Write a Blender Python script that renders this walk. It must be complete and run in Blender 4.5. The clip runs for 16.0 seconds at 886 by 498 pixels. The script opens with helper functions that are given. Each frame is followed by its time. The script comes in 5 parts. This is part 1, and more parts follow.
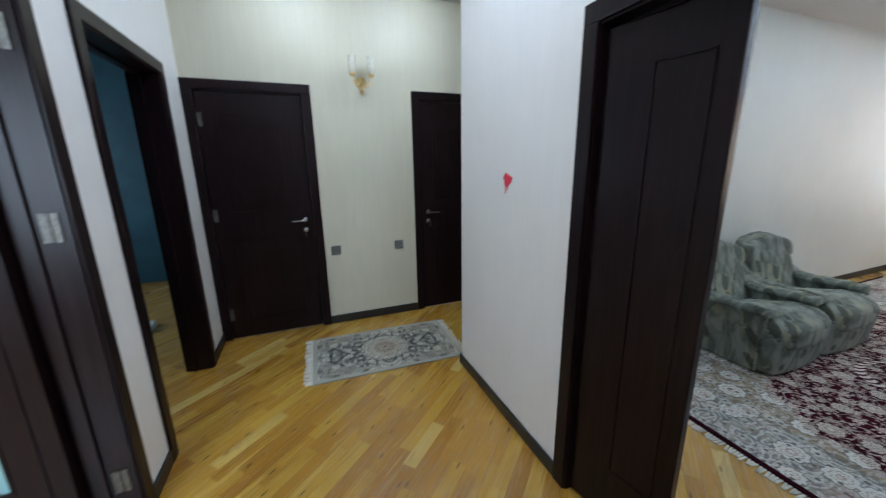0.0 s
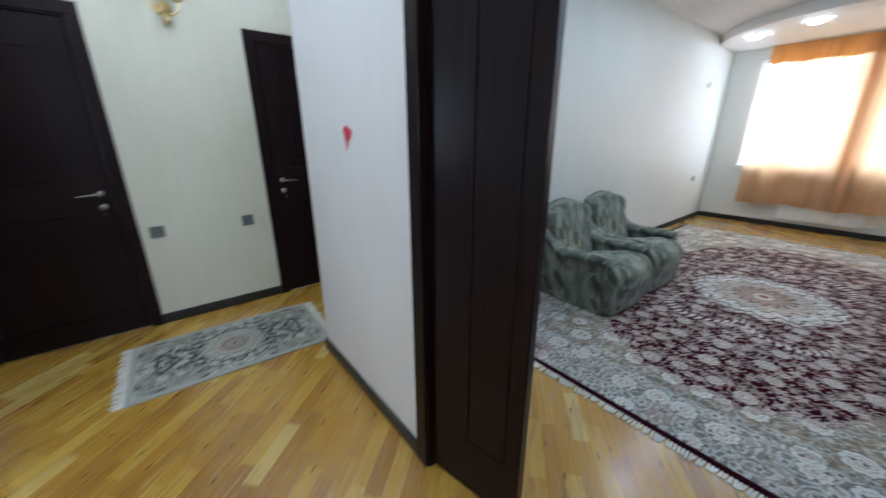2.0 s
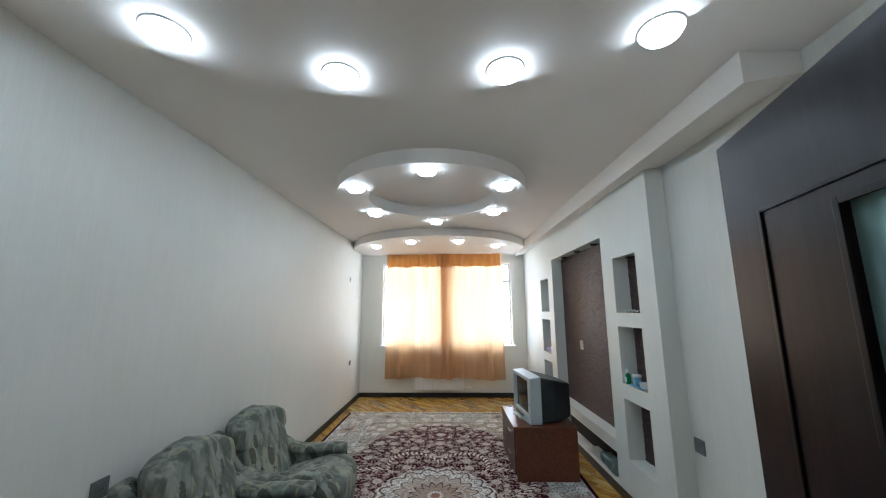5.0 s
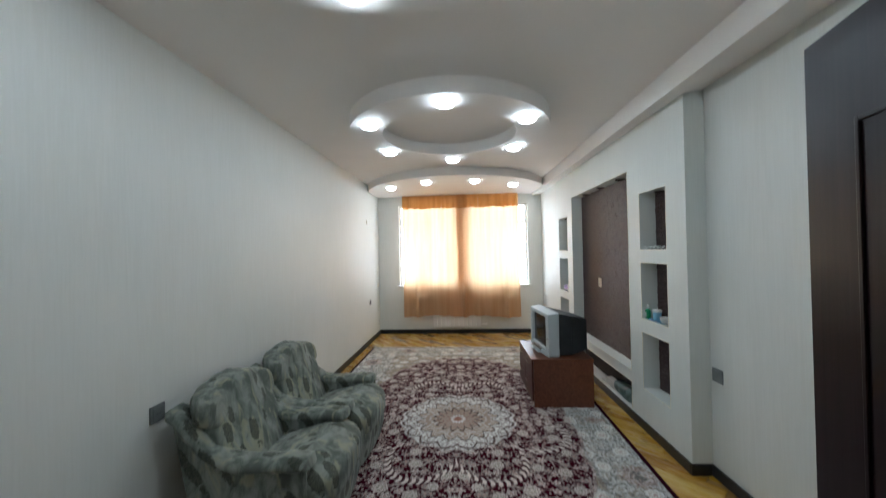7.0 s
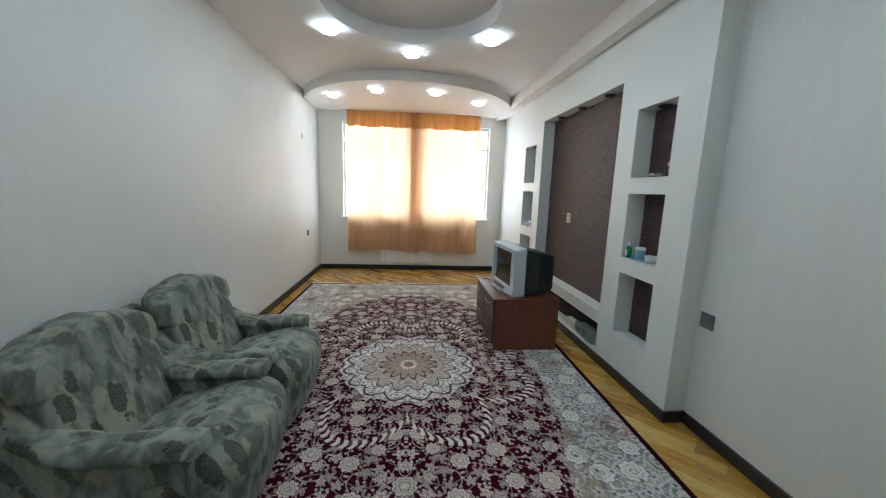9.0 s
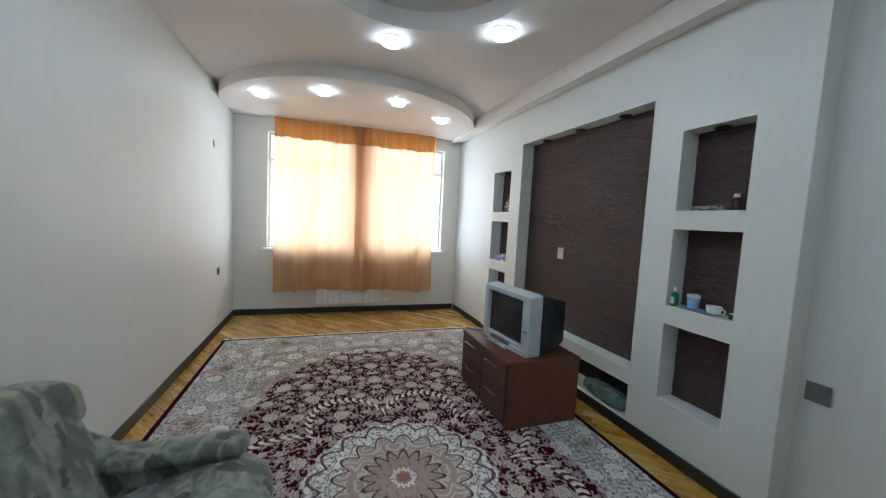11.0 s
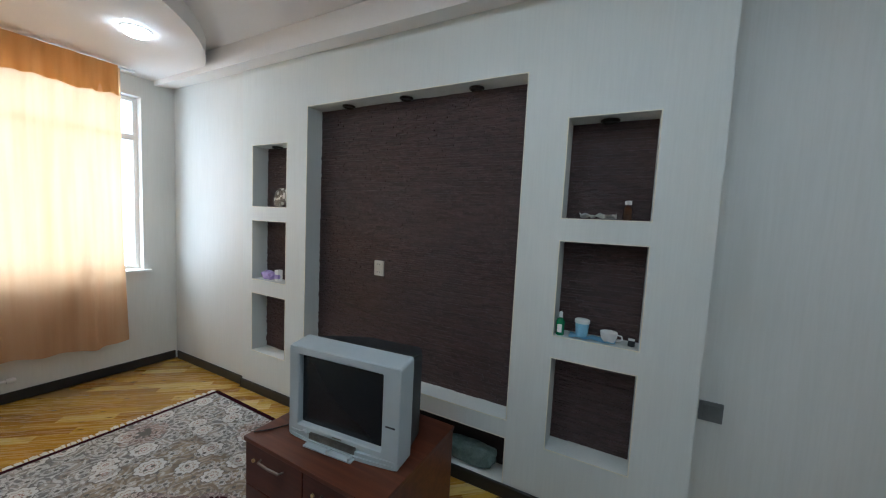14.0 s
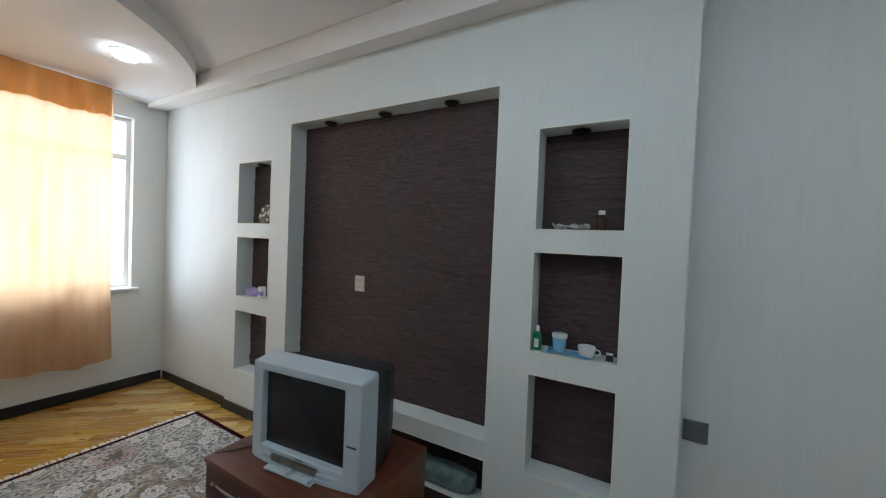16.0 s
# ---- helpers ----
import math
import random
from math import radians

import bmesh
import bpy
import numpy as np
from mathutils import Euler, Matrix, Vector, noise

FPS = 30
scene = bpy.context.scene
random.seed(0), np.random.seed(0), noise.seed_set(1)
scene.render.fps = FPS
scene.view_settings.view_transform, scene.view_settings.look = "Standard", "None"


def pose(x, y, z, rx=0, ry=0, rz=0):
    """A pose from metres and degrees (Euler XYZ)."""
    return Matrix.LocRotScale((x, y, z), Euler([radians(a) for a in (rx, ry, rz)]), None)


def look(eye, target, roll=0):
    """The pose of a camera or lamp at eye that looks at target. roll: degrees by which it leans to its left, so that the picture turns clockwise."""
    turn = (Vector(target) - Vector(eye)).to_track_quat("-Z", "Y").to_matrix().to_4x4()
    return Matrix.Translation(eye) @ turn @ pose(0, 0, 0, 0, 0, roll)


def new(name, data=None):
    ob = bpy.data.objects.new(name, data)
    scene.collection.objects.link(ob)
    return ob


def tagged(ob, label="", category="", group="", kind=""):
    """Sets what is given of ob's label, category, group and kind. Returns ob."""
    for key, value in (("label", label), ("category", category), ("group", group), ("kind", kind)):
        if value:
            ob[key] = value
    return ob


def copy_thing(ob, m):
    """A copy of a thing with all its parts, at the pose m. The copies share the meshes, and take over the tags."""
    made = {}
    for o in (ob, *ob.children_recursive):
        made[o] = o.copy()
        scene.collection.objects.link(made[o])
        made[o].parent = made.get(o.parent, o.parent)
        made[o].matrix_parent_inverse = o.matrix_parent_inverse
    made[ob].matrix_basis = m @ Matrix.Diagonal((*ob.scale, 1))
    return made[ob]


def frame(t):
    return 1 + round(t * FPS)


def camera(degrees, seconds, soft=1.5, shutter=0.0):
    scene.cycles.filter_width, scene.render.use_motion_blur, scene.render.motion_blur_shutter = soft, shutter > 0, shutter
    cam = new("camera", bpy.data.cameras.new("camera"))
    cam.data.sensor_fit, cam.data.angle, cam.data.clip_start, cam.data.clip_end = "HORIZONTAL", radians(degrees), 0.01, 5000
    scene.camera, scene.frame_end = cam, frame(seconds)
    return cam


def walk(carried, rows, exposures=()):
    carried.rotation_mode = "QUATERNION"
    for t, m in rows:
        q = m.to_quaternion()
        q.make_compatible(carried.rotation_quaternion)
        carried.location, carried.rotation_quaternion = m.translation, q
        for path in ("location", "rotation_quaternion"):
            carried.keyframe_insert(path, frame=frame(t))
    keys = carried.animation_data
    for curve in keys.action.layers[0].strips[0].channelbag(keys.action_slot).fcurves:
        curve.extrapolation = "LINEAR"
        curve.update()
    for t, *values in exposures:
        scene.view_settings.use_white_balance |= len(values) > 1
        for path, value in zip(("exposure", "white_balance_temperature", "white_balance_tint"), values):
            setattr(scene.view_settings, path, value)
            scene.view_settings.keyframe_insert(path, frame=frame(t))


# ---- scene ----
cam = camera(102.9, 16.0, soft=1.1, shutter=0.3)
PATH = [
    (0, (2.014, 1.015, 1.434), (0.201, 1.718, 0.964), -0.9),
    (0.3, (1.991, 0.976, 1.389), (0.157, 1.441, 0.74), -0.3),
    (0.5, (1.965, 1.003, 1.356), (0.204, 1.373, 0.484), -1.1),
    (1, (1.975, 1.068, 1.288), (0.415, 1.41, 0.084), -0.2),
    (1.5, (1.971, 1.167, 1.33), (0.314, 1.745, 0.371), -0.1),
    (2, (1.932, 1.312, 1.353), (0.446, 2.497, 0.728), -0.1),
    (2.5, (1.801, 1.504, 1.401), (0.872, 3.244, 1.068), 1.3),
    (3, (1.745, 1.619, 1.407), (1.282, 3.556, 1.226), 2.4),
    (3.5, (1.722, 1.791, 1.43), (1.395, 3.762, 1.337), 1.2),
    (4, (1.739, 2.011, 1.472), (1.494, 3.989, 1.637), 1.5),
    (4.5, (1.693, 2.029, 1.5), (1.634, 4.01, 1.767), -0.3),
    (4.7, (1.673, 2.018, 1.498), (1.627, 3.988, 1.837), -0.3),
    (6.8, (1.606, 2.058, 1.509), (1.471, 4.047, 1.68), -0.7),
    (7, (1.595, 2.066, 1.477), (1.468, 4.062, 1.495), -1.2),
    (7.5, (1.574, 2.087, 1.438), (1.461, 4.068, 1.187), -1.0),
    (8, (1.577, 2.164, 1.376), (1.568, 4.128, 0.996), 0.4),
    (8.5, (1.628, 2.445, 1.348), (1.79, 4.403, 0.972), 1.4),
    (9, (1.516, 2.643, 1.338), (1.684, 4.609, 1.009), 1.9),
    (9.2, (1.42, 2.697, 1.308), (1.718, 4.653, 1.018), 3.0),
    (11.3, (1.081, 3.752, 1.349), (1.772, 5.626, 1.244), 2.4),
    (11.5, (1.078, 3.925, 1.355), (1.838, 5.776, 1.335), 1.7),
    (12, (1.165, 4.154, 1.393), (2.296, 5.8, 1.279), 1.8),
    (12.5, (1.292, 4.321, 1.425), (2.692, 5.741, 1.273), 1.5),
    (13, (1.32, 4.466, 1.439), (2.893, 5.696, 1.325), 3.3),
    (13.5, (1.312, 4.647, 1.413), (3.026, 5.67, 1.277), 1.5),
    (14, (1.311, 4.719, 1.425), (3.053, 5.689, 1.265), 2.8),
    (14.5, (1.318, 4.71, 1.469), (3.076, 5.662, 1.488), 1.7),
    (15, (1.312, 4.683, 1.48), (3.064, 5.643, 1.557), 1.7),
    (15.5, (1.318, 4.663, 1.41), (3.073, 5.621, 1.409), 4.0),
    (16, (1.411, 4.599, 1.39), (3.142, 5.6, 1.346), 2.4),
]
EXPOSURES = [(0, 0.34, 5650, 10), (0.5, 0.82, 5550, 10), (1, 0.9, 5500, 10), (1.5, 0.9, 5480, 10), (2, 0.5, 5500, 10), (2.5, 0.33, 5520, 10), (3, 0.72, 5720, 10), (3.5, 0.56, 5850, 10), (4.5, 0.14, 5900, 10), (7, 0.13, 6000, 10), (9, 0.17, 5900, 10), (11.5, -0.18, 5720, 10), (12.5, -0.37, 5680, 10), (13.5, -0.26, 5700, 10), (14.5, -0.22, 5760, 10), (16, -0.2, 5780, 10)]
walk(cam, [(t, look(eye, target, roll)) for t, eye, target, roll in PATH], EXPOSURES)


# ---- light ----
world = bpy.data.worlds.new("sky")
scene.world = world
world.use_nodes = True
wn = world.node_tree.nodes
sky = wn.new("ShaderNodeTexSky")
sky.sky_type, sky.sun_disc = "NISHITA", False
sky.sun_elevation, sky.sun_rotation = radians(50), radians(20)
wn["Background"].inputs["Strength"].default_value = 0.12
world.node_tree.links.new(sky.outputs["Color"], wn["Background"].inputs["Color"])

sun = new("sun", bpy.data.lights.new("sun", "SUN"))
sun.data.energy, sun.data.angle, sun.data.color = 2.0, radians(0.6), (1.0, 0.95, 0.88)
sun.matrix_world = look((0, 0, 20), (6, -4, 0))


def daylight_lamp(name, at, toward, sx, sz, watts, color):
    """Area lamp for sky light; two of the three stand at added, unseen windows."""
    lamp = new(name, bpy.data.lights.new(name, "AREA"))
    lamp.data.shape, lamp.data.size, lamp.data.size_y = "RECTANGLE", sx, sz
    lamp.data.energy, lamp.data.color = watts, color
    lamp.matrix_world = look(at, toward)
    return lamp


WINDOW_WATTS, SPOT_STRENGTH, HALL_STRENGTH = 145.0, 38.0, 66.0
daylight_lamp("daylight_lamp", (1.56, 9.1, 1.62), (1.56, 0, 1.5), 2.8, 1.9, WINDOW_WATTS, (0.78, 0.91, 1.0))
# Added daylight for kitchen and teal room, from windows out of view.
daylight_lamp("daylight_lamp", (3.46, -1.3, 1.5), (0, -0.6, 1.0), 1.2, 1.3, 65.0, (0.80, 0.93, 1.0))
daylight_lamp("daylight_lamp", (-2.0, -2.25, 1.5), (-1.8, 0, 1.2), 1.2, 1.3, 16.0, (0.80, 0.93, 1.0))


# ---- materials ----
def link(nt, a, b):
    nt.links.new(a, b)


def put(nt, sock, v):
    if isinstance(v, bpy.types.NodeSocket):
        nt.links.new(v, sock)
    elif isinstance(v, (tuple, list)) and len(v) == 3 and sock.type == "RGBA":
        sock.default_value = (*v, 1)
    else:
        sock.default_value = v


def m_(nt, op, a, b=0.0, c=0.0):
    n = nt.nodes.new("ShaderNodeMath")
    n.operation = op
    for i, v in enumerate((a, b, c)):
        put(nt, n.inputs[i], v)
    return n.outputs[0]


def mix_(nt, f, a, b, blend="MIX"):
    n = nt.nodes.new("ShaderNodeMix")
    n.data_type, n.blend_type = "RGBA", blend
    put(nt, n.inputs[0], f)
    put(nt, n.inputs[6], a)
    put(nt, n.inputs[7], b)
    return n.outputs[2]


def step_(nt, v, lo, hi):
    """0 under lo, 1 over hi, smooth between."""
    n = nt.nodes.new("ShaderNodeMapRange")
    n.interpolation_type = "SMOOTHSTEP"
    put(nt, n.inputs[0], v)
    n.inputs[1].default_value, n.inputs[2].default_value = lo, hi
    return n.outputs[0]


def coord_(nt, scale=(1, 1, 1), rot=(0, 0, 0), src="Object"):
    tc = nt.nodes.new("ShaderNodeTexCoord")
    mp = nt.nodes.new("ShaderNodeMapping")
    mp.inputs["Scale"].default_value = scale
    mp.inputs["Rotation"].default_value = [radians(a) for a in rot]
    link(nt, tc.outputs[src], mp.inputs[0])
    return mp.outputs[0]


def noise_(nt, vec, scale, detail=3.0, rough=0.55, distort=0.0):
    n = nt.nodes.new("ShaderNodeTexNoise")
    put(nt, n.inputs["Vector"], vec)
    n.inputs["Scale"].default_value, n.inputs["Detail"].default_value = scale, detail
    n.inputs["Roughness"].default_value, n.inputs["Distortion"].default_value = rough, distort
    return n.outputs["Fac"]


def voro_(nt, vec, scale, feature="F1", dims="3D", rand=1.0):
    n = nt.nodes.new("ShaderNodeTexVoronoi")
    n.voronoi_dimensions, n.feature = dims, feature
    put(nt, n.inputs["Vector"], vec)
    n.inputs["Scale"].default_value = scale
    n.inputs["Randomness"].default_value = rand
    return n


def bump_(nt, bsdf, height, strength=0.2, dist=0.01):
    b = nt.nodes.new("ShaderNodeBump")
    b.inputs["Strength"].default_value, b.inputs["Distance"].default_value = strength, dist
    link(nt, height, b.inputs["Height"])
    link(nt, b.outputs[0], bsdf.inputs["Normal"])


def mat_(name, color=(0.5, 0.5, 0.5), rough=0.5, metal=0.0, coat=0.0, spec=0.5):
    m = bpy.data.materials.new(name)
    m.use_nodes = True
    b = m.node_tree.nodes["Principled BSDF"]
    b.inputs["Base Color"].default_value = (*color, 1)
    b.inputs["Roughness"].default_value, b.inputs["Metallic"].default_value = rough, metal
    b.inputs["Coat Weight"].default_value, b.inputs["Specular IOR Level"].default_value = coat, spec
    return m, m.node_tree, b


def mottled(name, c1, c2, rough=0.5, scale=6.0, fine=120.0, bump=0.1, metal=0.0, coat=0.0):
    """A surface with blotches and fine grain between two near colours."""
    m, nt, b = mat_(name, c1, rough, metal, coat)
    v = coord_(nt)
    big, small = noise_(nt, v, scale, 3), noise_(nt, v, fine, 2)
    f = m_(nt, "ADD", m_(nt, "MULTIPLY", big, 0.7), m_(nt, "MULTIPLY", small, 0.3))
    link(nt, mix_(nt, step_(nt, f, 0.35, 0.65), c1, c2), b.inputs["Base Color"])
    link(nt, m_(nt, "ADD", rough - 0.05, m_(nt, "MULTIPLY", big, 0.1)), b.inputs["Roughness"])
    bump_(nt, b, small, bump, 0.004)
    return m


def wallpaper(name, c1, c2):
    """Fibrous paper with fine upright streaks."""
    m, nt, b = mat_(name, c1, 0.48, spec=0.4)
    streak = noise_(nt, coord_(nt, (1, 1, 0.045)), 90, 4, 0.65)
    broad = noise_(nt, coord_(nt, (1, 1, 0.15)), 14, 3)
    patch = noise_(nt, coord_(nt), 1.1, 2)
    f = m_(nt, "ADD", m_(nt, "MULTIPLY", streak, 0.40), m_(nt, "ADD", m_(nt, "MULTIPLY", broad, 0.2), m_(nt, "MULTIPLY", patch, 0.40)))
    link(nt, mix_(nt, step_(nt, f, 0.38, 0.62), c1, c2), b.inputs["Base Color"])
    bump_(nt, b, streak, 0.12, 0.003)
    return m


def plank_wood(name, island):
    """Oiled oak parquet: each piece has its own tone, grain along the piece, a few dark knots."""
    m, nt, b = mat_(name, (0.5, 0.3, 0.1), 0.24, coat=0.75, spec=0.5)
    b.inputs["Coat Roughness"].default_value = 0.20
    if island:
        r = nt.nodes.new("ShaderNodeNewGeometry").outputs["Random Per Island"]
    else:
        r = nt.nodes.new("ShaderNodeObjectInfo").outputs["Random"]
    geo = nt.nodes.new("ShaderNodeNewGeometry").outputs["Position"]
    mp = nt.nodes.new("ShaderNodeMapping")
    mp.inputs["Rotation"].default_value = (0, 0, radians(-PLANK_TURN))
    link(nt, geo, mp.inputs[0])
    st = nt.nodes.new("ShaderNodeMapping")
    st.inputs["Scale"].default_value = (0.06, 1, 1)
    link(nt, mp.outputs[0], st.inputs[0])
    off = nt.nodes.new("ShaderNodeCombineXYZ")
    link(nt, m_(nt, "MULTIPLY", r, 37.0), off.inputs[2])
    add = nt.nodes.new("ShaderNodeVectorMath")
    link(nt, st.outputs[0], add.inputs[0])
    link(nt, off.outputs[0], add.inputs[1])
    grain = noise_(nt, add.outputs[0], 70, 4, 0.6, 0.6)
    ramp = nt.nodes.new("ShaderNodeValToRGB")
    e = ramp.color_ramp.elements
    e[0].position, e[0].color = 0.0, (0.36, 0.165, 0.023, 1)
    e[1].position, e[1].color = 1.0, (0.76, 0.56, 0.20, 1)
    for p, c in ((0.25, (0.47, 0.240, 0.031, 1)), (0.6, (0.54, 0.300, 0.040, 1)), (0.86, (0.60, 0.365, 0.056, 1))):
        e.new(p).color = c
    link(nt, r, ramp.inputs[0])
    col = mix_(nt, m_(nt, "MULTIPLY", step_(nt, grain, 0.38, 0.66), 0.18), ramp.outputs[0], (0.25, 0.115, 0.024))
    stain = noise_(nt, st.outputs[0], 26, 3, 0.6, 1.5)
    col = mix_(nt, m_(nt, "MULTIPLY", step_(nt, stain, 0.54, 0.68), 0.30), col, (0.27, 0.12, 0.022))
    col = mix_(nt, m_(nt, "MULTIPLY", m_(nt, "SUBTRACT", 1.0, step_(nt, stain, 0.30, 0.42)), 0.35), col, (0.80, 0.55, 0.17))
    knot_v = nt.nodes.new("ShaderNodeMapping")
    knot_v.inputs["Scale"].default_value = (0.30, 1, 1)
    link(nt, mp.outputs[0], knot_v.inputs[0])
    knot = voro_(nt, knot_v.outputs[0], 8.5, dims="2D").outputs["Distance"]
    streak = noise_(nt, add.outputs[0], 30, 3, 0.65, 1.2)
    col = mix_(nt, m_(nt, "MULTIPLY", step_(nt, streak, 0.62, 0.70), 0.32), col, (0.14, 0.065, 0.016))
    blotch = noise_(nt, knot_v.outputs[0], 9, 4, 0.6, 1.0)
    col = mix_(nt, m_(nt, "MULTIPLY", step_(nt, blotch, 0.55, 0.72), 0.42), col, (0.20, 0.085, 0.018))
    kn = m_(nt, "SUBTRACT", 1.0, step_(nt, m_(nt, "ADD", knot, m_(nt, "MULTIPLY", grain, 0.08)), 0.06, 0.11))
    col = mix_(nt, m_(nt, "MULTIPLY", kn, 0.85), col, (0.085, 0.038, 0.011))
    link(nt, col, b.inputs["Base Color"])
    link(nt, m_(nt, "ADD", 0.2, m_(nt, "MULTIPLY", grain, 0.14)), b.inputs["Roughness"])
    bump_(nt, b, grain, 0.06, 0.002)
    return m


def stained_wood(name, dark, light, rough, coat, along="Z", scale=40):
    """Stained veneer with fine grain along one axis."""
    m, nt, b = mat_(name, dark, rough, coat=coat)
    s = {"Z": (1, 1, 0.04), "Y": (1, 0.04, 1), "X": (0.04, 1, 1)}[along]
    g = noise_(nt, coord_(nt, s), scale, 5, 0.6, 0.4)
    big = noise_(nt, coord_(nt), 2.5, 2)
    f = m_(nt, "ADD", m_(nt, "MULTIPLY", g, 0.75), m_(nt, "MULTIPLY", big, 0.25))
    link(nt, mix_(nt, step_(nt, f, 0.35, 0.68), dark, light), b.inputs["Base Color"])
    link(nt, m_(nt, "ADD", rough - 0.04, m_(nt, "MULTIPLY", g, 0.1)), b.inputs["Roughness"])
    bump_(nt, b, g, 0.05, 0.002)
    return m


def stone_strip(name, island):
    """Dark brown split stone."""
    m, nt, b = mat_(name, (0.1, 0.06, 0.05), 0.46)
    src = nt.nodes.new("ShaderNodeNewGeometry").outputs["Random Per Island"] if island else nt.nodes.new("ShaderNodeObjectInfo").outputs["Random"]
    pos = nt.nodes.new("ShaderNodeNewGeometry").outputs["Position"]
    flat = nt.nodes.new("ShaderNodeMapping")
    flat.inputs["Scale"].default_value = (1.0, 0.38, 1.1)
    link(nt, pos, flat.inputs[0])
    n1, n2 = noise_(nt, flat.outputs[0], 62, 4, 0.65), noise_(nt, pos, 5, 2)
    c = mix_(nt, src, (0.038, 0.020, 0.0185), (0.076, 0.041, 0.037))
    c = mix_(nt, m_(nt, "MULTIPLY", step_(nt, n1, 0.45, 0.72), 0.75), c, (0.115, 0.069, 0.063))
    c = mix_(nt, m_(nt, "MULTIPLY", step_(nt, n2, 0.4, 0.7), 0.35), c, (0.06, 0.035, 0.033))
    link(nt, c, b.inputs["Base Color"])
    bump_(nt, b, n1, 1.0, 0.012)
    return m


def chair_fabric():
    """Grey-green jacquard with pale drifting streaks and scattered dark feathery leaves."""
    m, nt, b = mat_("chair_fabric", (0.3, 0.33, 0.3), 0.85, spec=0.2)
    b.inputs["Sheen Weight"].default_value = 0.15
    v = coord_(nt, (1, 1, 1), (12, 38, 20))
    warp = noise_(nt, coord_(nt, (1, 1, 0.34), (14, 28, 0)), 12, 4, 0.6, 0.8)
    thread = noise_(nt, coord_(nt), 260, 2)
    base = mix_(nt, step_(nt, warp, 0.36, 0.64), (0.105, 0.118, 0.098), (0.285, 0.305, 0.265))
    yel = noise_(nt, coord_(nt, (1, 1, 0.30), (10, 34, 0)), 12, 2, 0.5, 0.9)
    base = mix_(nt, m_(nt, "MULTIPLY", step_(nt, yel, 0.54, 0.66), 0.6), base, (0.40, 0.38, 0.25))
    vo = voro_(nt, v, 7.2, rand=0.5)
    rel = nt.nodes.new("ShaderNodeVectorMath")
    rel.operation = "SUBTRACT"
    link(nt, v, rel.inputs[0])
    link(nt, vo.outputs["Position"], rel.inputs[1])
    span = nt.nodes.new("ShaderNodeVectorMath")
    span.operation = "DIVIDE"
    link(nt, rel.outputs[0], span.inputs[0])
    span.inputs[1].default_value = (0.033, 0.032, 0.100)
    size = nt.nodes.new("ShaderNodeVectorMath")
    size.operation = "LENGTH"
    link(nt, span.outputs[0], size.inputs[0])
    edge = m_(nt, "ADD", size.outputs["Value"], m_(nt, "MULTIPLY", m_(nt, "SUBTRACT", noise_(nt, coord_(nt), 55, 3), 0.5), 0.75))
    leaf = m_(nt, "SUBTRACT", 1.0, step_(nt, edge, 0.86, 1.0))
    speck = noise_(nt, coord_(nt), 150, 2, 0.7)
    leafc = mix_(nt, step_(nt, speck, 0.40, 0.62), (0.014, 0.017, 0.011), (0.095, 0.098, 0.066))
    col = mix_(nt, m_(nt, "MULTIPLY", leaf, 0.82), base, leafc)
    col = mix_(nt, m_(nt, "MULTIPLY", thread, 0.18), col, (0.08, 0.09, 0.08))
    link(nt, col, b.inputs["Base Color"])
    bump_(nt, b, m_(nt, "ADD", m_(nt, "MULTIPLY", thread, 0.5), m_(nt, "ADD", leaf, warp)), 0.3, 0.004)
    return m


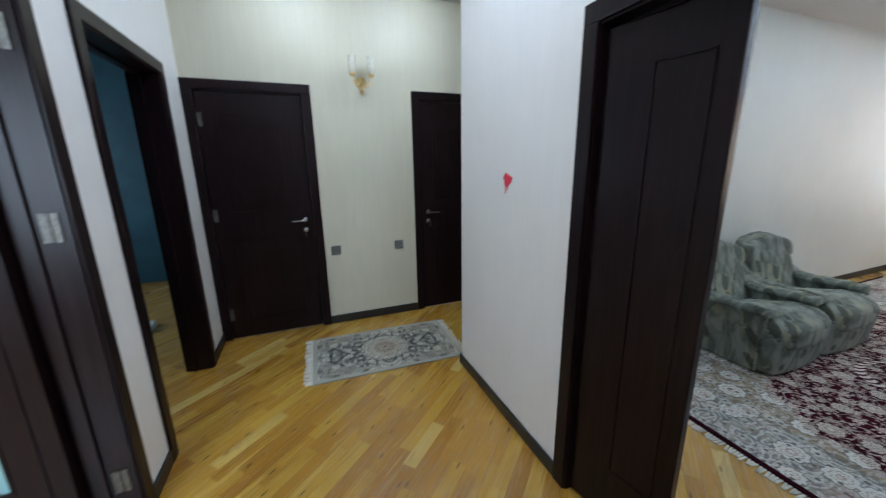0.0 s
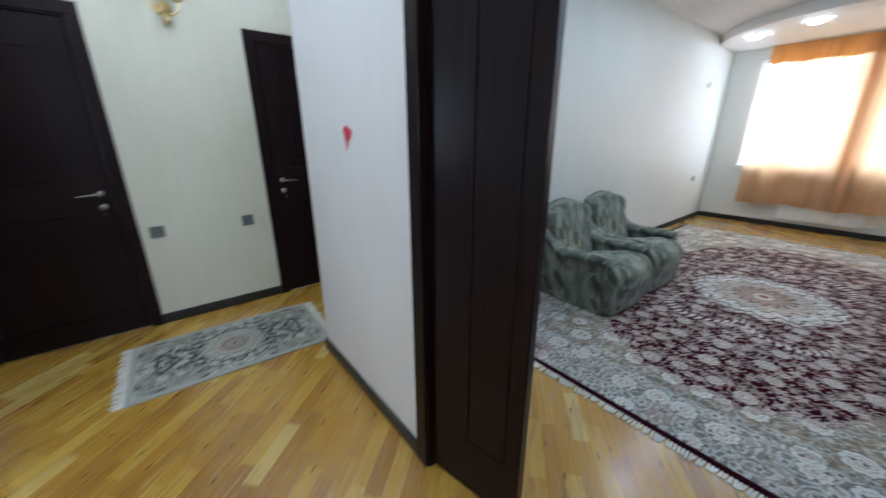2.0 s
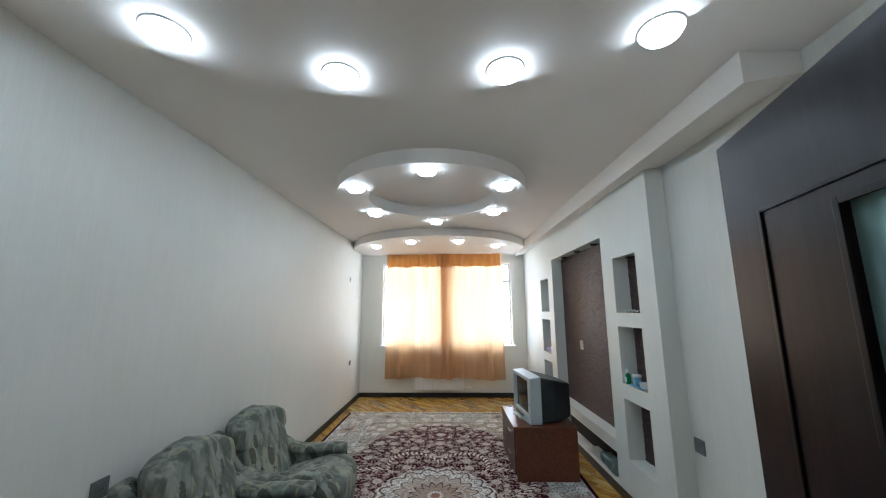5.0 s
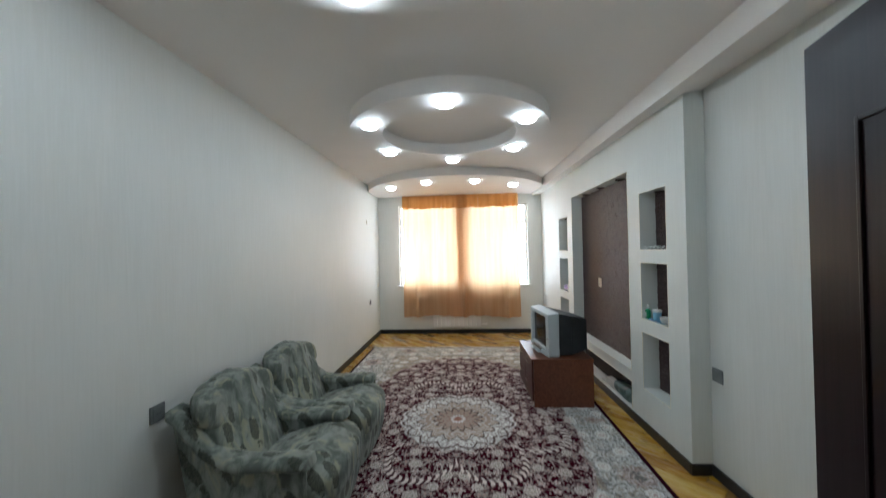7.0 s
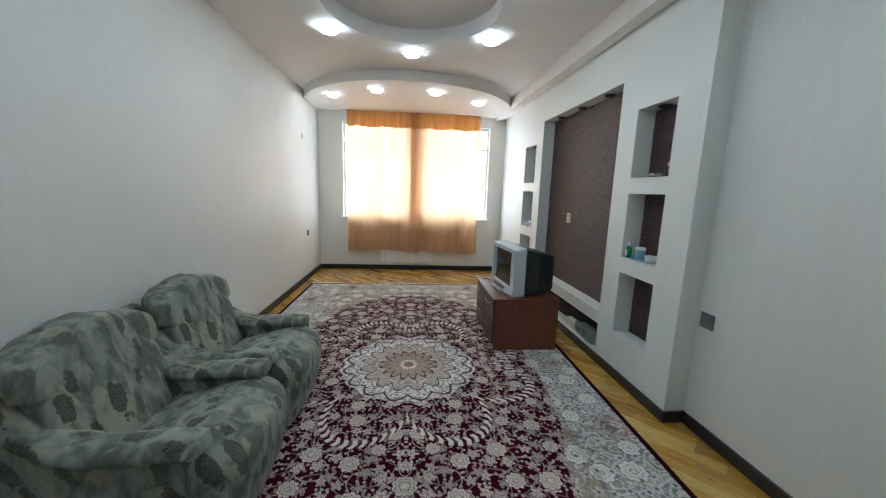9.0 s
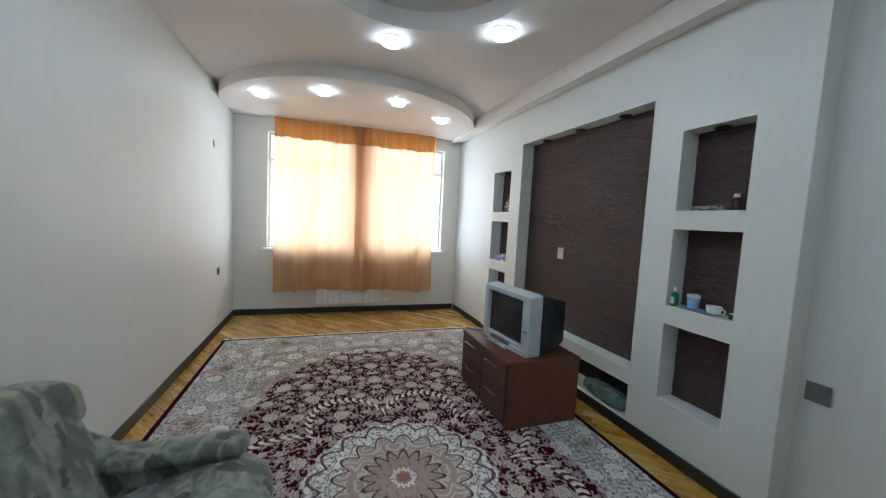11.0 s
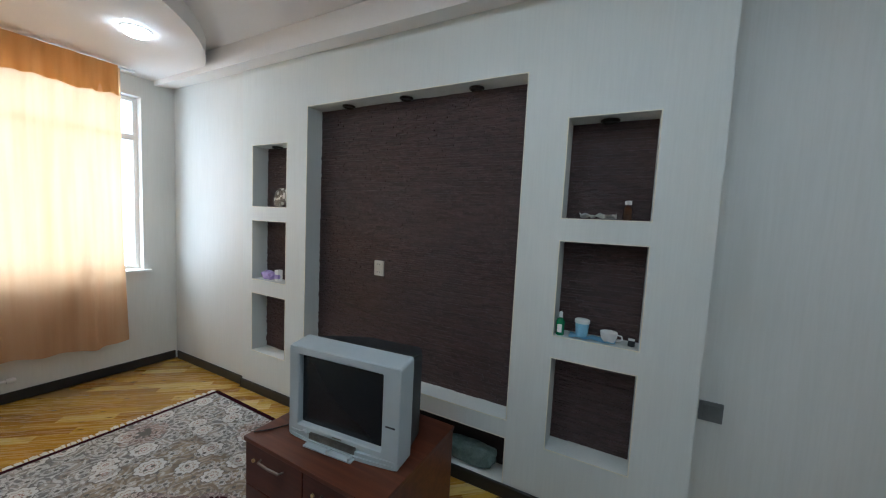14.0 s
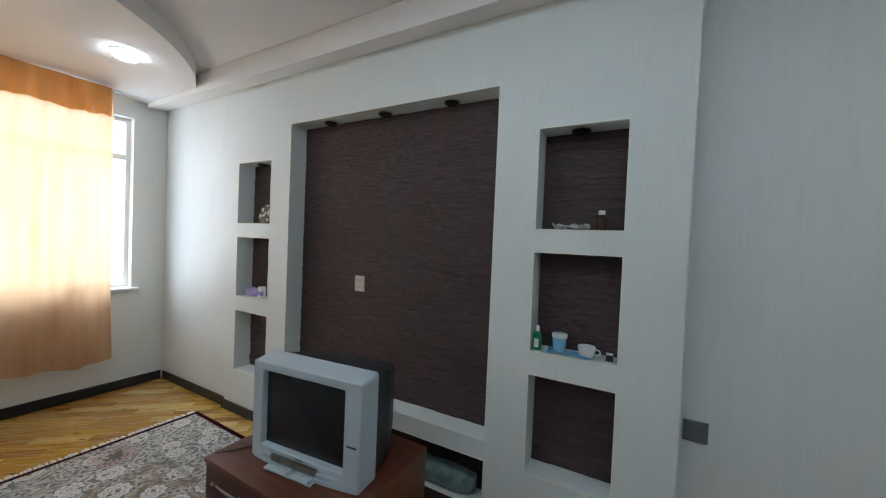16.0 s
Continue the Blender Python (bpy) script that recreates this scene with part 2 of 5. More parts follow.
def rug_material(name, hx, hy, ground, flower, flower2, border, border2, line, medal, field_x, field_y, med, scale, shift=0.0, shift_y=0.0):
    """An oriental rug: mirrored flowers in a lobed field, pale border, round medallion; hx, hy: half sizes."""
    m, nt, b = mat_(name, ground, 0.95, spec=0.05)
    sep = nt.nodes.new("ShaderNodeSeparateXYZ")
    link(nt, nt.nodes.new("ShaderNodeTexCoord").outputs["Object"], sep.inputs[0])
    x, y = m_(nt, "SUBTRACT", sep.outputs[0], shift), m_(nt, "SUBTRACT", sep.outputs[1], shift_y)
    ax, ay = m_(nt, "ABSOLUTE", x), m_(nt, "ABSOLUTE", y)
    cv = nt.nodes.new("ShaderNodeCombineXYZ")
    link(nt, ax, cv.inputs[0])
    link(nt, ay, cv.inputs[1])
    wob = noise_(nt, cv.outputs[0], 7 * scale, 2)
    ang = m_(nt, "ARCTAN2", y, x)
    r = m_(nt, "SQRT", m_(nt, "ADD", m_(nt, "MULTIPLY", x, x), m_(nt, "MULTIPLY", y, y)))
    # flowers: round heads with petals, on two scales, joined by thin stems
    v1 = voro_(nt, cv.outputs[0], 10.5 * scale, dims="2D", rand=0.9)
    d1 = v1.outputs["Distance"]
    rel = nt.nodes.new("ShaderNodeVectorMath")
    rel.operation = "SUBTRACT"
    link(nt, cv.outputs[0], rel.inputs[0])
    link(nt, v1.outputs["Position"], rel.inputs[1])
    rs = nt.nodes.new("ShaderNodeSeparateXYZ")
    link(nt, rel.outputs[0], rs.inputs[0])
    vc = nt.nodes.new("ShaderNodeSeparateColor")
    link(nt, v1.outputs["Color"], vc.inputs[0])
    chance, chance2 = vc.outputs[0], vc.outputs[1]
    petal = m_(nt, "MULTIPLY", m_(nt, "COSINE", m_(nt, "ADD", m_(nt, "MULTIPLY", m_(nt, "ARCTAN2", rs.outputs[1], rs.outputs[0]), 5.0), m_(nt, "MULTIPLY", chance, 6.28))), m_(nt, "ADD", 0.07, m_(nt, "MULTIPLY", chance2, 0.08)))
    d1p = m_(nt, "ADD", m_(nt, "ADD", d1, petal), m_(nt, "MULTIPLY", m_(nt, "SUBTRACT", chance, 0.6), 0.14))
    d1p = m_(nt, "ADD", d1p, m_(nt, "MULTIPLY", m_(nt, "SUBTRACT", noise_(nt, cv.outputs[0], 40 * scale, 2), 0.5), 0.18))
    head = m_(nt, "SUBTRACT", 1.0, step_(nt, d1p, 0.27, 0.30))
    heart = m_(nt, "SUBTRACT", 1.0, step_(nt, d1, 0.10, 0.14))
    rim = m_(nt, "MULTIPLY", step_(nt, d1p, 0.15, 0.17), m_(nt, "SUBTRACT", 1.0, step_(nt, d1p, 0.20, 0.22)))
    v2 = voro_(nt, cv.outputs[0], 25.0 * scale, dims="2D", rand=1.0)
    small = m_(nt, "SUBTRACT", 1.0, step_(nt, m_(nt, "ADD", v2.outputs["Distance"], m_(nt, "MULTIPLY", wob, 0.2)), 0.30, 0.35))
    bend = nt.nodes.new("ShaderNodeVectorMath")
    bend.operation = "ADD"
    wn_ = nt.nodes.new("ShaderNodeTexNoise")
    wn_.inputs["Scale"].default_value = 6 * scale
    link(nt, cv.outputs[0], wn_.inputs["Vector"])
    sc = nt.nodes.new("ShaderNodeVectorMath")
    sc.operation = "SCALE"
    sc.inputs["Scale"].default_value = 0.12 / scale
    link(nt, wn_.outputs["Color"], sc.inputs[0])
    link(nt, cv.outputs[0], bend.inputs[0])
    link(nt, sc.outputs[0], bend.inputs[1])
    stem = m_(nt, "SUBTRACT", 1.0, step_(nt, voro_(nt, bend.outputs[0], 9.0 * scale, "DISTANCE_TO_EDGE", "2D").outputs["Distance"], 0.015, 0.05))
    # field and its lobed edge
    fx, fy = m_(nt, "DIVIDE", ax, field_x), m_(nt, "DIVIDE", ay, field_y)
    fr = m_(nt, "ADD", m_(nt, "POWER", fx, 2.3), m_(nt, "POWER", fy, 2.3))
    fr = m_(nt, "ADD", fr, m_(nt, "MULTIPLY", m_(nt, "COSINE", m_(nt, "MULTIPLY", m_(nt, "ARCTAN2", fy, fx), 22.0)), 0.035))
    fr = m_(nt, "ADD", fr, m_(nt, "MULTIPLY", m_(nt, "SUBTRACT", wob, 0.5), 0.10))
    border_f = step_(nt, fr, 0.985, 1.0)
    edge_f = m_(nt, "MULTIPLY", step_(nt, fr, 0.94, 0.955), m_(nt, "SUBTRACT", 1.0, border_f))
    vine = m_(nt, "SUBTRACT", 1.0, step_(nt, m_(nt, "ABSOLUTE", m_(nt, "SUBTRACT", voro_(nt, bend.outputs[0], 4.2 * scale, dims="2D", rand=0.8).outputs["Distance"], 0.36)), 0.012, 0.026))
    field = mix_(nt, m_(nt, "MULTIPLY", m_(nt, "MAXIMUM", m_(nt, "MULTIPLY", stem, 0.5), vine), 0.7), ground, [c * 0.8 for c in flower])
    field = mix_(nt, m_(nt, "MULTIPLY", small, 0.9), field, mix_(nt, step_(nt, wob, 0.42, 0.58), flower2, [c * 0.8 for c in flower]))
    field = mix_(nt, head, field, mix_(nt, step_(nt, chance2, 0.35, 0.75), flower, [c * 0.55 for c in flower]))
    field = mix_(nt, rim, field, ground)
    field = mix_(nt, heart, field, flower2)
    field = mix_(nt, m_(nt, "MULTIPLY", edge_f, 0.3), field, flower)
    # large palmettes: pale petals, a clay ring and a grey-green heart
    v3 = voro_(nt, cv.outputs[0], 4.0 * scale, dims="2D", rand=0.7)
    rel3 = nt.nodes.new("ShaderNodeVectorMath")
    rel3.operation = "SUBTRACT"
    link(nt, cv.outputs[0], rel3.inputs[0])
    link(nt, v3.outputs["Position"], rel3.inputs[1])
    r3 = nt.nodes.new("ShaderNodeSeparateXYZ")
    link(nt, rel3.outputs[0], r3.inputs[0])
    a3 = m_(nt, "ARCTAN2", r3.outputs[1], r3.outputs[0])
    d3 = m_(nt, "ADD", v3.outputs["Distance"], m_(nt, "MULTIPLY", m_(nt, "ABSOLUTE", m_(nt, "SINE", m_(nt, "MULTIPLY", a3, 4.5))), -0.05))
    d3 = m_(nt, "ADD", d3, m_(nt, "MULTIPLY", m_(nt, "SUBTRACT", noise_(nt, cv.outputs[0], 50 * scale, 2), 0.5), 0.06))
    def inside(d, lim):
        return m_(nt, "SUBTRACT", 1.0, step_(nt, d, lim, lim + 0.012))
    v3c = nt.nodes.new("ShaderNodeSeparateColor")
    link(nt, v3.outputs["Color"], v3c.inputs[0])
    d3 = m_(nt, "ADD", d3, m_(nt, "MULTIPLY", v3c.outputs[0], 0.09))
    for lim, tone in ((0.235, ground), (0.215, [c * 0.9 for c in flower]), (0.150, [c * 0.45 for c in flower2]), (0.130, flower), (0.085, (0.20, 0.20, 0.16)), (0.050, flower)):
        field = mix_(nt, inside(d3, lim), field, tone)
    # garland round the medallion
    gr = m_(nt, "ADD", r, m_(nt, "MULTIPLY", m_(nt, "POWER", m_(nt, "ABSOLUTE", m_(nt, "SINE", m_(nt, "MULTIPLY", ang, 4.0))), 0.8), -0.56 * med))
    garl = m_(nt, "SUBTRACT", 1.0, step_(nt, m_(nt, "ABSOLUTE", m_(nt, "SUBTRACT", gr, 1.30 * med)), 0.055 * med, 0.075 * med))
    lean = m_(nt, "MULTIPLY", m_(nt, "ABSOLUTE", m_(nt, "SUBTRACT", gr, 1.30 * med)), 26.0 / med)
    leafy = step_(nt, m_(nt, "ADD", m_(nt, "SINE", m_(nt, "ADD", m_(nt, "MULTIPLY", ang, 120.0), lean)), m_(nt, "SUBTRACT", wob, 0.5)), -0.35, 0.2)
    field = mix_(nt, m_(nt, "MULTIPLY", garl, leafy), mix_(nt, m_(nt, "MULTIPLY", garl, 0.75), field, ground), [c * 1.1 for c in flower])
    # border: pale scrolls in the outer band, beige corners, clay rosettes
    ex, ey = m_(nt, "SUBTRACT", hx, ax), m_(nt, "SUBTRACT", hy, ay)
    band = m_(nt, "SUBTRACT", 1.0, step_(nt, m_(nt, "MINIMUM", ex, ey), 0.30 * hx, 0.315 * hx))
    line_in = m_(nt, "MULTIPLY", step_(nt, m_(nt, "MINIMUM", ex, ey), 0.30 * hx, 0.305 * hx), m_(nt, "SUBTRACT", 1.0, step_(nt, m_(nt, "MINIMUM", ex, ey), 0.325 * hx, 0.33 * hx)))
    shade = noise_(nt, cv.outputs[0], 11 * scale, 3, 0.6)
    corner = (flower[0] * 0.58, flower[1] * 0.54, flower[2] * 0.44)
    curl = voro_(nt, bend.outputs[0], 6.5 * scale, dims="2D", rand=0.9).outputs["Distance"]
    scroll = step_(nt, m_(nt, "SINE", m_(nt, "ADD", m_(nt, "MULTIPLY", curl, 26.0), m_(nt, "MULTIPLY", wob, 5.0))), 0.15, 0.5)
    bl = mix_(nt, band, mix_(nt, step_(nt, shade, 0.4, 0.6), corner, [c * 0.7 for c in corner]), mix_(nt, step_(nt, shade, 0.42, 0.58), (border[0] * 0.55, border[1] * 0.50, border[2] * 0.46), [c * 0.33 for c in border]))
    bl = mix_(nt, m_(nt, "MULTIPLY", scroll, mix_(nt, band, (0.28, 0.28, 0.28), (0.6, 0.6, 0.6))), bl, border)
    bl = mix_(nt, m_(nt, "MULTIPLY", stem, 0.6), bl, border2)
    bl = mix_(nt, m_(nt, "MULTIPLY", small, 0.5), bl, mix_(nt, step_(nt, wob, 0.45, 0.52), border, border2))
    bl = mix_(nt, m_(nt, "MULTIPLY", head, 0.6), bl, mix_(nt, step_(nt, chance, 0.75, 0.8), border, corner))
    bl = mix_(nt, m_(nt, "MULTIPLY", rim, 0.7), bl, border2)
    for lim, tone in ((0.300, border2), (0.275, border), (0.175, corner), (0.150, border), (0.075, medal), (0.040, border)):
        bl = mix_(nt, m_(nt, "MULTIPLY", inside(d3, lim), 0.9), bl, tone)
    bl = mix_(nt, heart, bl, border2)
    def rosettes(off, along):
        q = m_(nt, "SUBTRACT", m_(nt, "MODULO", m_(nt, "ADD", along, 0.36 * hx), 0.62 * hx), 0.31 * hx)
        w = m_(nt, "SUBTRACT", off, 0.125 * hx)
        return m_(nt, "SQRT", m_(nt, "ADD", m_(nt, "MULTIPLY", q, q), m_(nt, "MULTIPLY", w, w)))
    ro = m_(nt, "ADD", m_(nt, "MINIMUM", rosettes(ex, ay), rosettes(ey, ax)), m_(nt, "MULTIPLY", petal, 0.2 / scale))
    bl = mix_(nt, m_(nt, "MULTIPLY", m_(nt, "SUBTRACT", 1.0, step_(nt, ro, 0.078 * hx, 0.088 * hx)), 0.35), bl, medal)
    bl = mix_(nt, m_(nt, "SUBTRACT", 1.0, step_(nt, ro, 0.026 * hx, 0.034 * hx)), bl, border2)
    bl = mix_(nt, m_(nt, "MULTIPLY", line_in, 0.35), bl, border2)
    col = mix_(nt, border_f, field, bl)
    # medallion: rings of petals
    mr = m_(nt, "DIVIDE", m_(nt, "ADD", r, m_(nt, "MULTIPLY", m_(nt, "COSINE", m_(nt, "MULTIPLY", ang, 16.0)), 0.022 * med)), med)
    star = m_(nt, "ADD", mr, m_(nt, "MULTIPLY", m_(nt, "ABSOLUTE", m_(nt, "SINE", m_(nt, "MULTIPLY", ang, 8.0))), -0.10))
    tan = (flower[0] * 0.62, flower[1] * 0.55, flower[2] * 0.50)
    mcol = mix_(nt, step_(nt, mr, 0.08, 0.09), medal, border)
    mcol = mix_(nt, step_(nt, mr, 0.13, 0.14), mcol, tan)
    mcol = mix_(nt, m_(nt, "MULTIPLY", m_(nt, "SUBTRACT", 1.0, step_(nt, star, 0.30, 0.32)), m_(nt, "MULTIPLY", small, 0.7)), mcol, medal)
    dark = [c * 0.22 for c in flower2]
    mcol = mix_(nt, m_(nt, "MULTIPLY", step_(nt, star, 0.29, 0.30), m_(nt, "SUBTRACT", 1.0, step_(nt, star, 0.335, 0.345))), mcol, dark)
    mcol = mix_(nt, step_(nt, star, 0.595, 0.605), mcol, dark)
    mcol = mix_(nt, step_(nt, star, 0.625, 0.635), mcol, border)
    mcol = mix_(nt, m_(nt, "MULTIPLY", step_(nt, star, 0.635, 0.645), m_(nt, "MULTIPLY", m_(nt, "MAXIMUM", stem, small), 0.85)), mcol, [c * 0.45 for c in flower2])
    mcol = mix_(nt, m_(nt, "MULTIPLY", step_(nt, star, 0.83, 0.84), m_(nt, "SUBTRACT", 1.0, step_(nt, star, 0.87, 0.88))), mcol, dark)
    inner = m_(nt, "MULTIPLY", step_(nt, star, 0.335, 0.345), m_(nt, "SUBTRACT", 1.0, step_(nt, star, 0.59, 0.60)))
    mcol = mix_(nt, m_(nt, "MULTIPLY", m_(nt, "MULTIPLY", inner, scroll), 0.5), mcol, border)
    mcol = mix_(nt, m_(nt, "MULTIPLY", m_(nt, "MULTIPLY", step_(nt, star, 0.645, 0.66), scroll), 0.45), mcol, [c * 0.6 for c in flower2])
    col = mix_(nt, m_(nt, "SUBTRACT", 1.0, step_(nt, mr, 0.99, 1.01)), col, mcol)
    # lines along the edge
    lx = step_(nt, m_(nt, "ABSOLUTE", sep.outputs[0]), hx - 0.035, hx - 0.03)
    ly = step_(nt, m_(nt, "ABSOLUTE", sep.outputs[1]), hy - 0.035, hy - 0.03)
    col = mix_(nt, m_(nt, "MAXIMUM", lx, ly), col, line)
    pile = noise_(nt, coord_(nt), 330, 2)
    wear = noise_(nt, coord_(nt), 2.2, 3)
    col = mix_(nt, 0.6, col, mix_(nt, step_(nt, pile, 0.3, 0.7), (0.75, 0.75, 0.75), (1, 1, 1)), "MULTIPLY")
    col = mix_(nt, 1.0, col, mix_(nt, step_(nt, wear, 0.4, 0.65), (0.88, 0.88, 0.88), (1, 1, 1)), "MULTIPLY")
    link(nt, col, b.inputs["Base Color"])
    bump_(nt, b, pile, 0.5, 0.006)
    return m


def sheer_fabric(name, c1, c2, gap):
    """Thin organza that lets light through; gap: how open the weave is."""
    m, nt, b = mat_(name, c1, 0.8)
    out = nt.nodes["Material Output"]
    weave = m_(nt, "ADD", m_(nt, "MULTIPLY", noise_(nt, coord_(nt, (1, 1, 0.05)), 16, 3), 0.6), m_(nt, "MULTIPLY", noise_(nt, coord_(nt), 420, 2), 0.4))
    col = mix_(nt, step_(nt, weave, 0.35, 0.65), c1, c2)
    link(nt, col, b.inputs["Base Color"])
    tl = nt.nodes.new("ShaderNodeBsdfTranslucent")
    link(nt, col, tl.inputs["Color"])
    tr = nt.nodes.new("ShaderNodeBsdfTransparent")
    tr.inputs["Color"].default_value = (1.0, 0.90, 0.78, 1)
    a = nt.nodes.new("ShaderNodeMixShader")
    a.inputs[0].default_value = 0.57
    link(nt, b.outputs[0], a.inputs[1])
    link(nt, tl.outputs[0], a.inputs[2])
    c = nt.nodes.new("ShaderNodeMixShader")
    put(nt, c.inputs[0], m_(nt, "ADD", 0.25 * gap, m_(nt, "MULTIPLY", weave, gap)))
    link(nt, a.outputs[0], c.inputs[1])
    link(nt, tr.outputs[0], c.inputs[2])
    link(nt, c.outputs[0], out.inputs["Surface"])
    return m


def glow(name, color, strength):
    m, nt, b = mat_(name, (0.9, 0.9, 0.9), 0.4)
    b.inputs["Emission Color"].default_value = (*color, 1)
    b.inputs["Emission Strength"].default_value = strength
    return m


def frosted():
    m, nt, b = mat_("frosted_glass", (0.42, 0.68, 0.70), 0.42)
    b.inputs["Transmission Weight"].default_value = 0.35
    n = noise_(nt, coord_(nt), 300, 2)
    bump_(nt, b, n, 0.08, 0.002)
    return m


def clear():
    m, nt, b = mat_("window_glass", (1, 1, 1), 0.0)
    b.inputs["Transmission Weight"].default_value, b.inputs["IOR"].default_value = 1.0, 1.45
    return m


PLANK_TURN = 132.0
WALL = wallpaper("pale_wallpaper", (0.688, 0.688, 0.642), (0.733, 0.733, 0.692))
HALL_WALL = wallpaper("cream_wallpaper", (0.64, 0.605, 0.48), (0.68, 0.645, 0.52))
# Hall paper again, whitened: the daylight and lamp sheen are put into its colour.
HALL_PALE = wallpaper("brightened_wallpaper", (0.85, 0.83, 0.825), (0.88, 0.865, 0.86))
TEAL = mottled("teal_paint", (0.018, 0.075, 0.105), (0.03, 0.105, 0.14), 0.5, 3, 60, 0.15)
CEIL = mottled("ceiling_paint", (0.79, 0.745, 0.70), (0.82, 0.775, 0.73), 0.7, 1.5, 90, 0.04)
PANEL = wallpaper("panel_paint", (0.69, 0.71, 0.67), (0.735, 0.755, 0.715))
EDGE_CREAM = mottled("cream_edge", (0.80, 0.77, 0.62), (0.84, 0.81, 0.68), 0.5, 20, 200, 0.1)
BASE = stained_wood("dark_baseboard", (0.010, 0.010, 0.010), (0.022, 0.021, 0.021), 0.42, 0.1, "X")
DOOR = stained_wood("dark_door_veneer", (0.0075, 0.0034, 0.0045), (0.017, 0.008, 0.0095), 0.30, 0.0, "Z", 70)
DOOR.node_tree.nodes["Principled BSDF"].inputs["Specular IOR Level"].default_value = 0.17
PLANK = plank_wood("oak_parquet", False)
PLANK_REST = plank_wood("oak_parquet_joined", True)
UNDER = mottled("subfloor", (0.30, 0.16, 0.04), (0.36, 0.20, 0.055), 0.6)
STONE = stone_strip("split_stone", False)
STONE_REST = stone_strip("split_stone_joined", True)
MORTAR = mottled("dark_mortar", (0.025, 0.016, 0.015), (0.035, 0.022, 0.02), 0.8, 20, 200, 0.4)
FABRIC = chair_fabric()
CABINET = stained_wood("mahogany_veneer", (0.095, 0.026, 0.012), (0.165, 0.050, 0.022), 0.34, 0.2, "Y", 45)
CAB_FRONT = stained_wood("dark_mahogany", (0.050, 0.013, 0.009), (0.085, 0.024, 0.014), 0.36, 0.2, "Y", 45)
CHROME = mottled("brushed_metal", (0.40, 0.40, 0.39), (0.50, 0.50, 0.49), 0.17, 9, 200, 0.05, 1.0)
BRASS = mottled("worn_brass", (0.55, 0.42, 0.2), (0.65, 0.5, 0.26), 0.3, 9, 200, 0.05, 1.0)
IRON = mottled("worn_hinge_steel", (0.13, 0.125, 0.115), (0.21, 0.20, 0.185), 0.6, 60, 200, 0.2, 1.0)
DARK_BRONZE = mottled("dark_bronze", (0.030, 0.024, 0.018), (0.06, 0.045, 0.032), 0.35, 30, 200, 0.1, 0.8)
GOLD = mottled("gilt_metal", (0.75, 0.56, 0.26), (0.82, 0.66, 0.36), 0.32, 9, 200, 0.05, 1.0)
PULL = mottled("dull_pewter", (0.20, 0.18, 0.16), (0.28, 0.26, 0.235), 0.42, 30, 200, 0.1, 1.0)
SHADE_GLASS = mottled("pale_cut_glass", (0.66, 0.63, 0.52), (0.80, 0.78, 0.68), 0.18, 60, 200, 0.5)
SILVER = mottled("silver_plastic", (0.42, 0.475, 0.495), (0.47, 0.525, 0.545), 0.36, 5, 300, 0.03)
BLACK = mottled("black_plastic", (0.012, 0.014, 0.016), (0.022, 0.025, 0.028), 0.45, 8, 300, 0.08)
SCREEN, _nt, _b = mat_("dark_screen", (0.012, 0.014, 0.016), 0.22, spec=0.35)
WHITE = mottled("white_enamel", (0.78, 0.78, 0.76), (0.83, 0.83, 0.81), 0.35, 6, 200, 0.03)
GREY_PL = mottled("grey_switch_plastic", (0.13, 0.135, 0.13), (0.17, 0.175, 0.17), 0.35, 12, 200, 0.03)
BEIGE_PL = mottled("beige_plastic", (0.60, 0.55, 0.46), (0.66, 0.60, 0.52), 0.4, 12, 200, 0.03)
FRINGE = mottled("cream_thread", (0.70, 0.66, 0.58), (0.82, 0.79, 0.72), 0.9, 20, 300, 0.3)
RED = mottled("red_paint", (0.60, 0.02, 0.05), (0.68, 0.03, 0.07), 0.5, 40, 200, 0.1)
FROST = frosted()
GLASS = clear()
SHEER = sheer_fabric("sheer_fabric", (0.58, 0.335, 0.170), (0.66, 0.42, 0.240), 0.03)
VALANCE = sheer_fabric("doubled_sheer_fabric", (0.56, 0.28, 0.085), (0.66, 0.36, 0.13), 0.02)
LIT = glow("lit_glass", (0.80, 0.93, 1.0), SPOT_STRENGTH)
LIT_HALL = glow("lit_hall_glass", (0.84, 0.94, 1.0), HALL_STRENGTH)
RUG = rug_material("wine_rug_pile", 1.345, 2.30, (0.050, 0.0025, 0.010), (0.74, 0.64, 0.58), (0.46, 0.31, 0.28), (0.84, 0.83, 0.80), (0.20, 0.185, 0.17), (0.030, 0.002, 0.007), (0.36, 0.17, 0.13), 0.96, 1.80, 0.49, 1.15, 0.03, -0.04)
MAT_RUG = rug_material("grey_rug_pile", 0.33, 0.545, (0.030, 0.037, 0.044), (0.76, 0.73, 0.64), (0.34, 0.30, 0.24), (0.74, 0.72, 0.64), (0.045, 0.055, 0.06), (0.50, 0.48, 0.42), (0.16, 0.08, 0.06), 0.25, 0.46, 0.19, 2.0)
GREEN_BOTTLE = mottled("green_plastic", (0.01, 0.20, 0.075), (0.015, 0.25, 0.10), 0.25, 20, 200, 0.02)
BLUE_TUB = mottled("blue_plastic", (0.22, 0.50, 0.68), (0.30, 0.58, 0.75), 0.35, 20, 200, 0.02)
PURPLE = mottled("lilac_wrapper", (0.33, 0.24, 0.56), (0.48, 0.38, 0.70), 0.35, 30, 200, 0.3)
PAPER = mottled("paper", (0.66, 0.66, 0.62), (0.75, 0.74, 0.70), 0.7, 12, 200, 0.1)
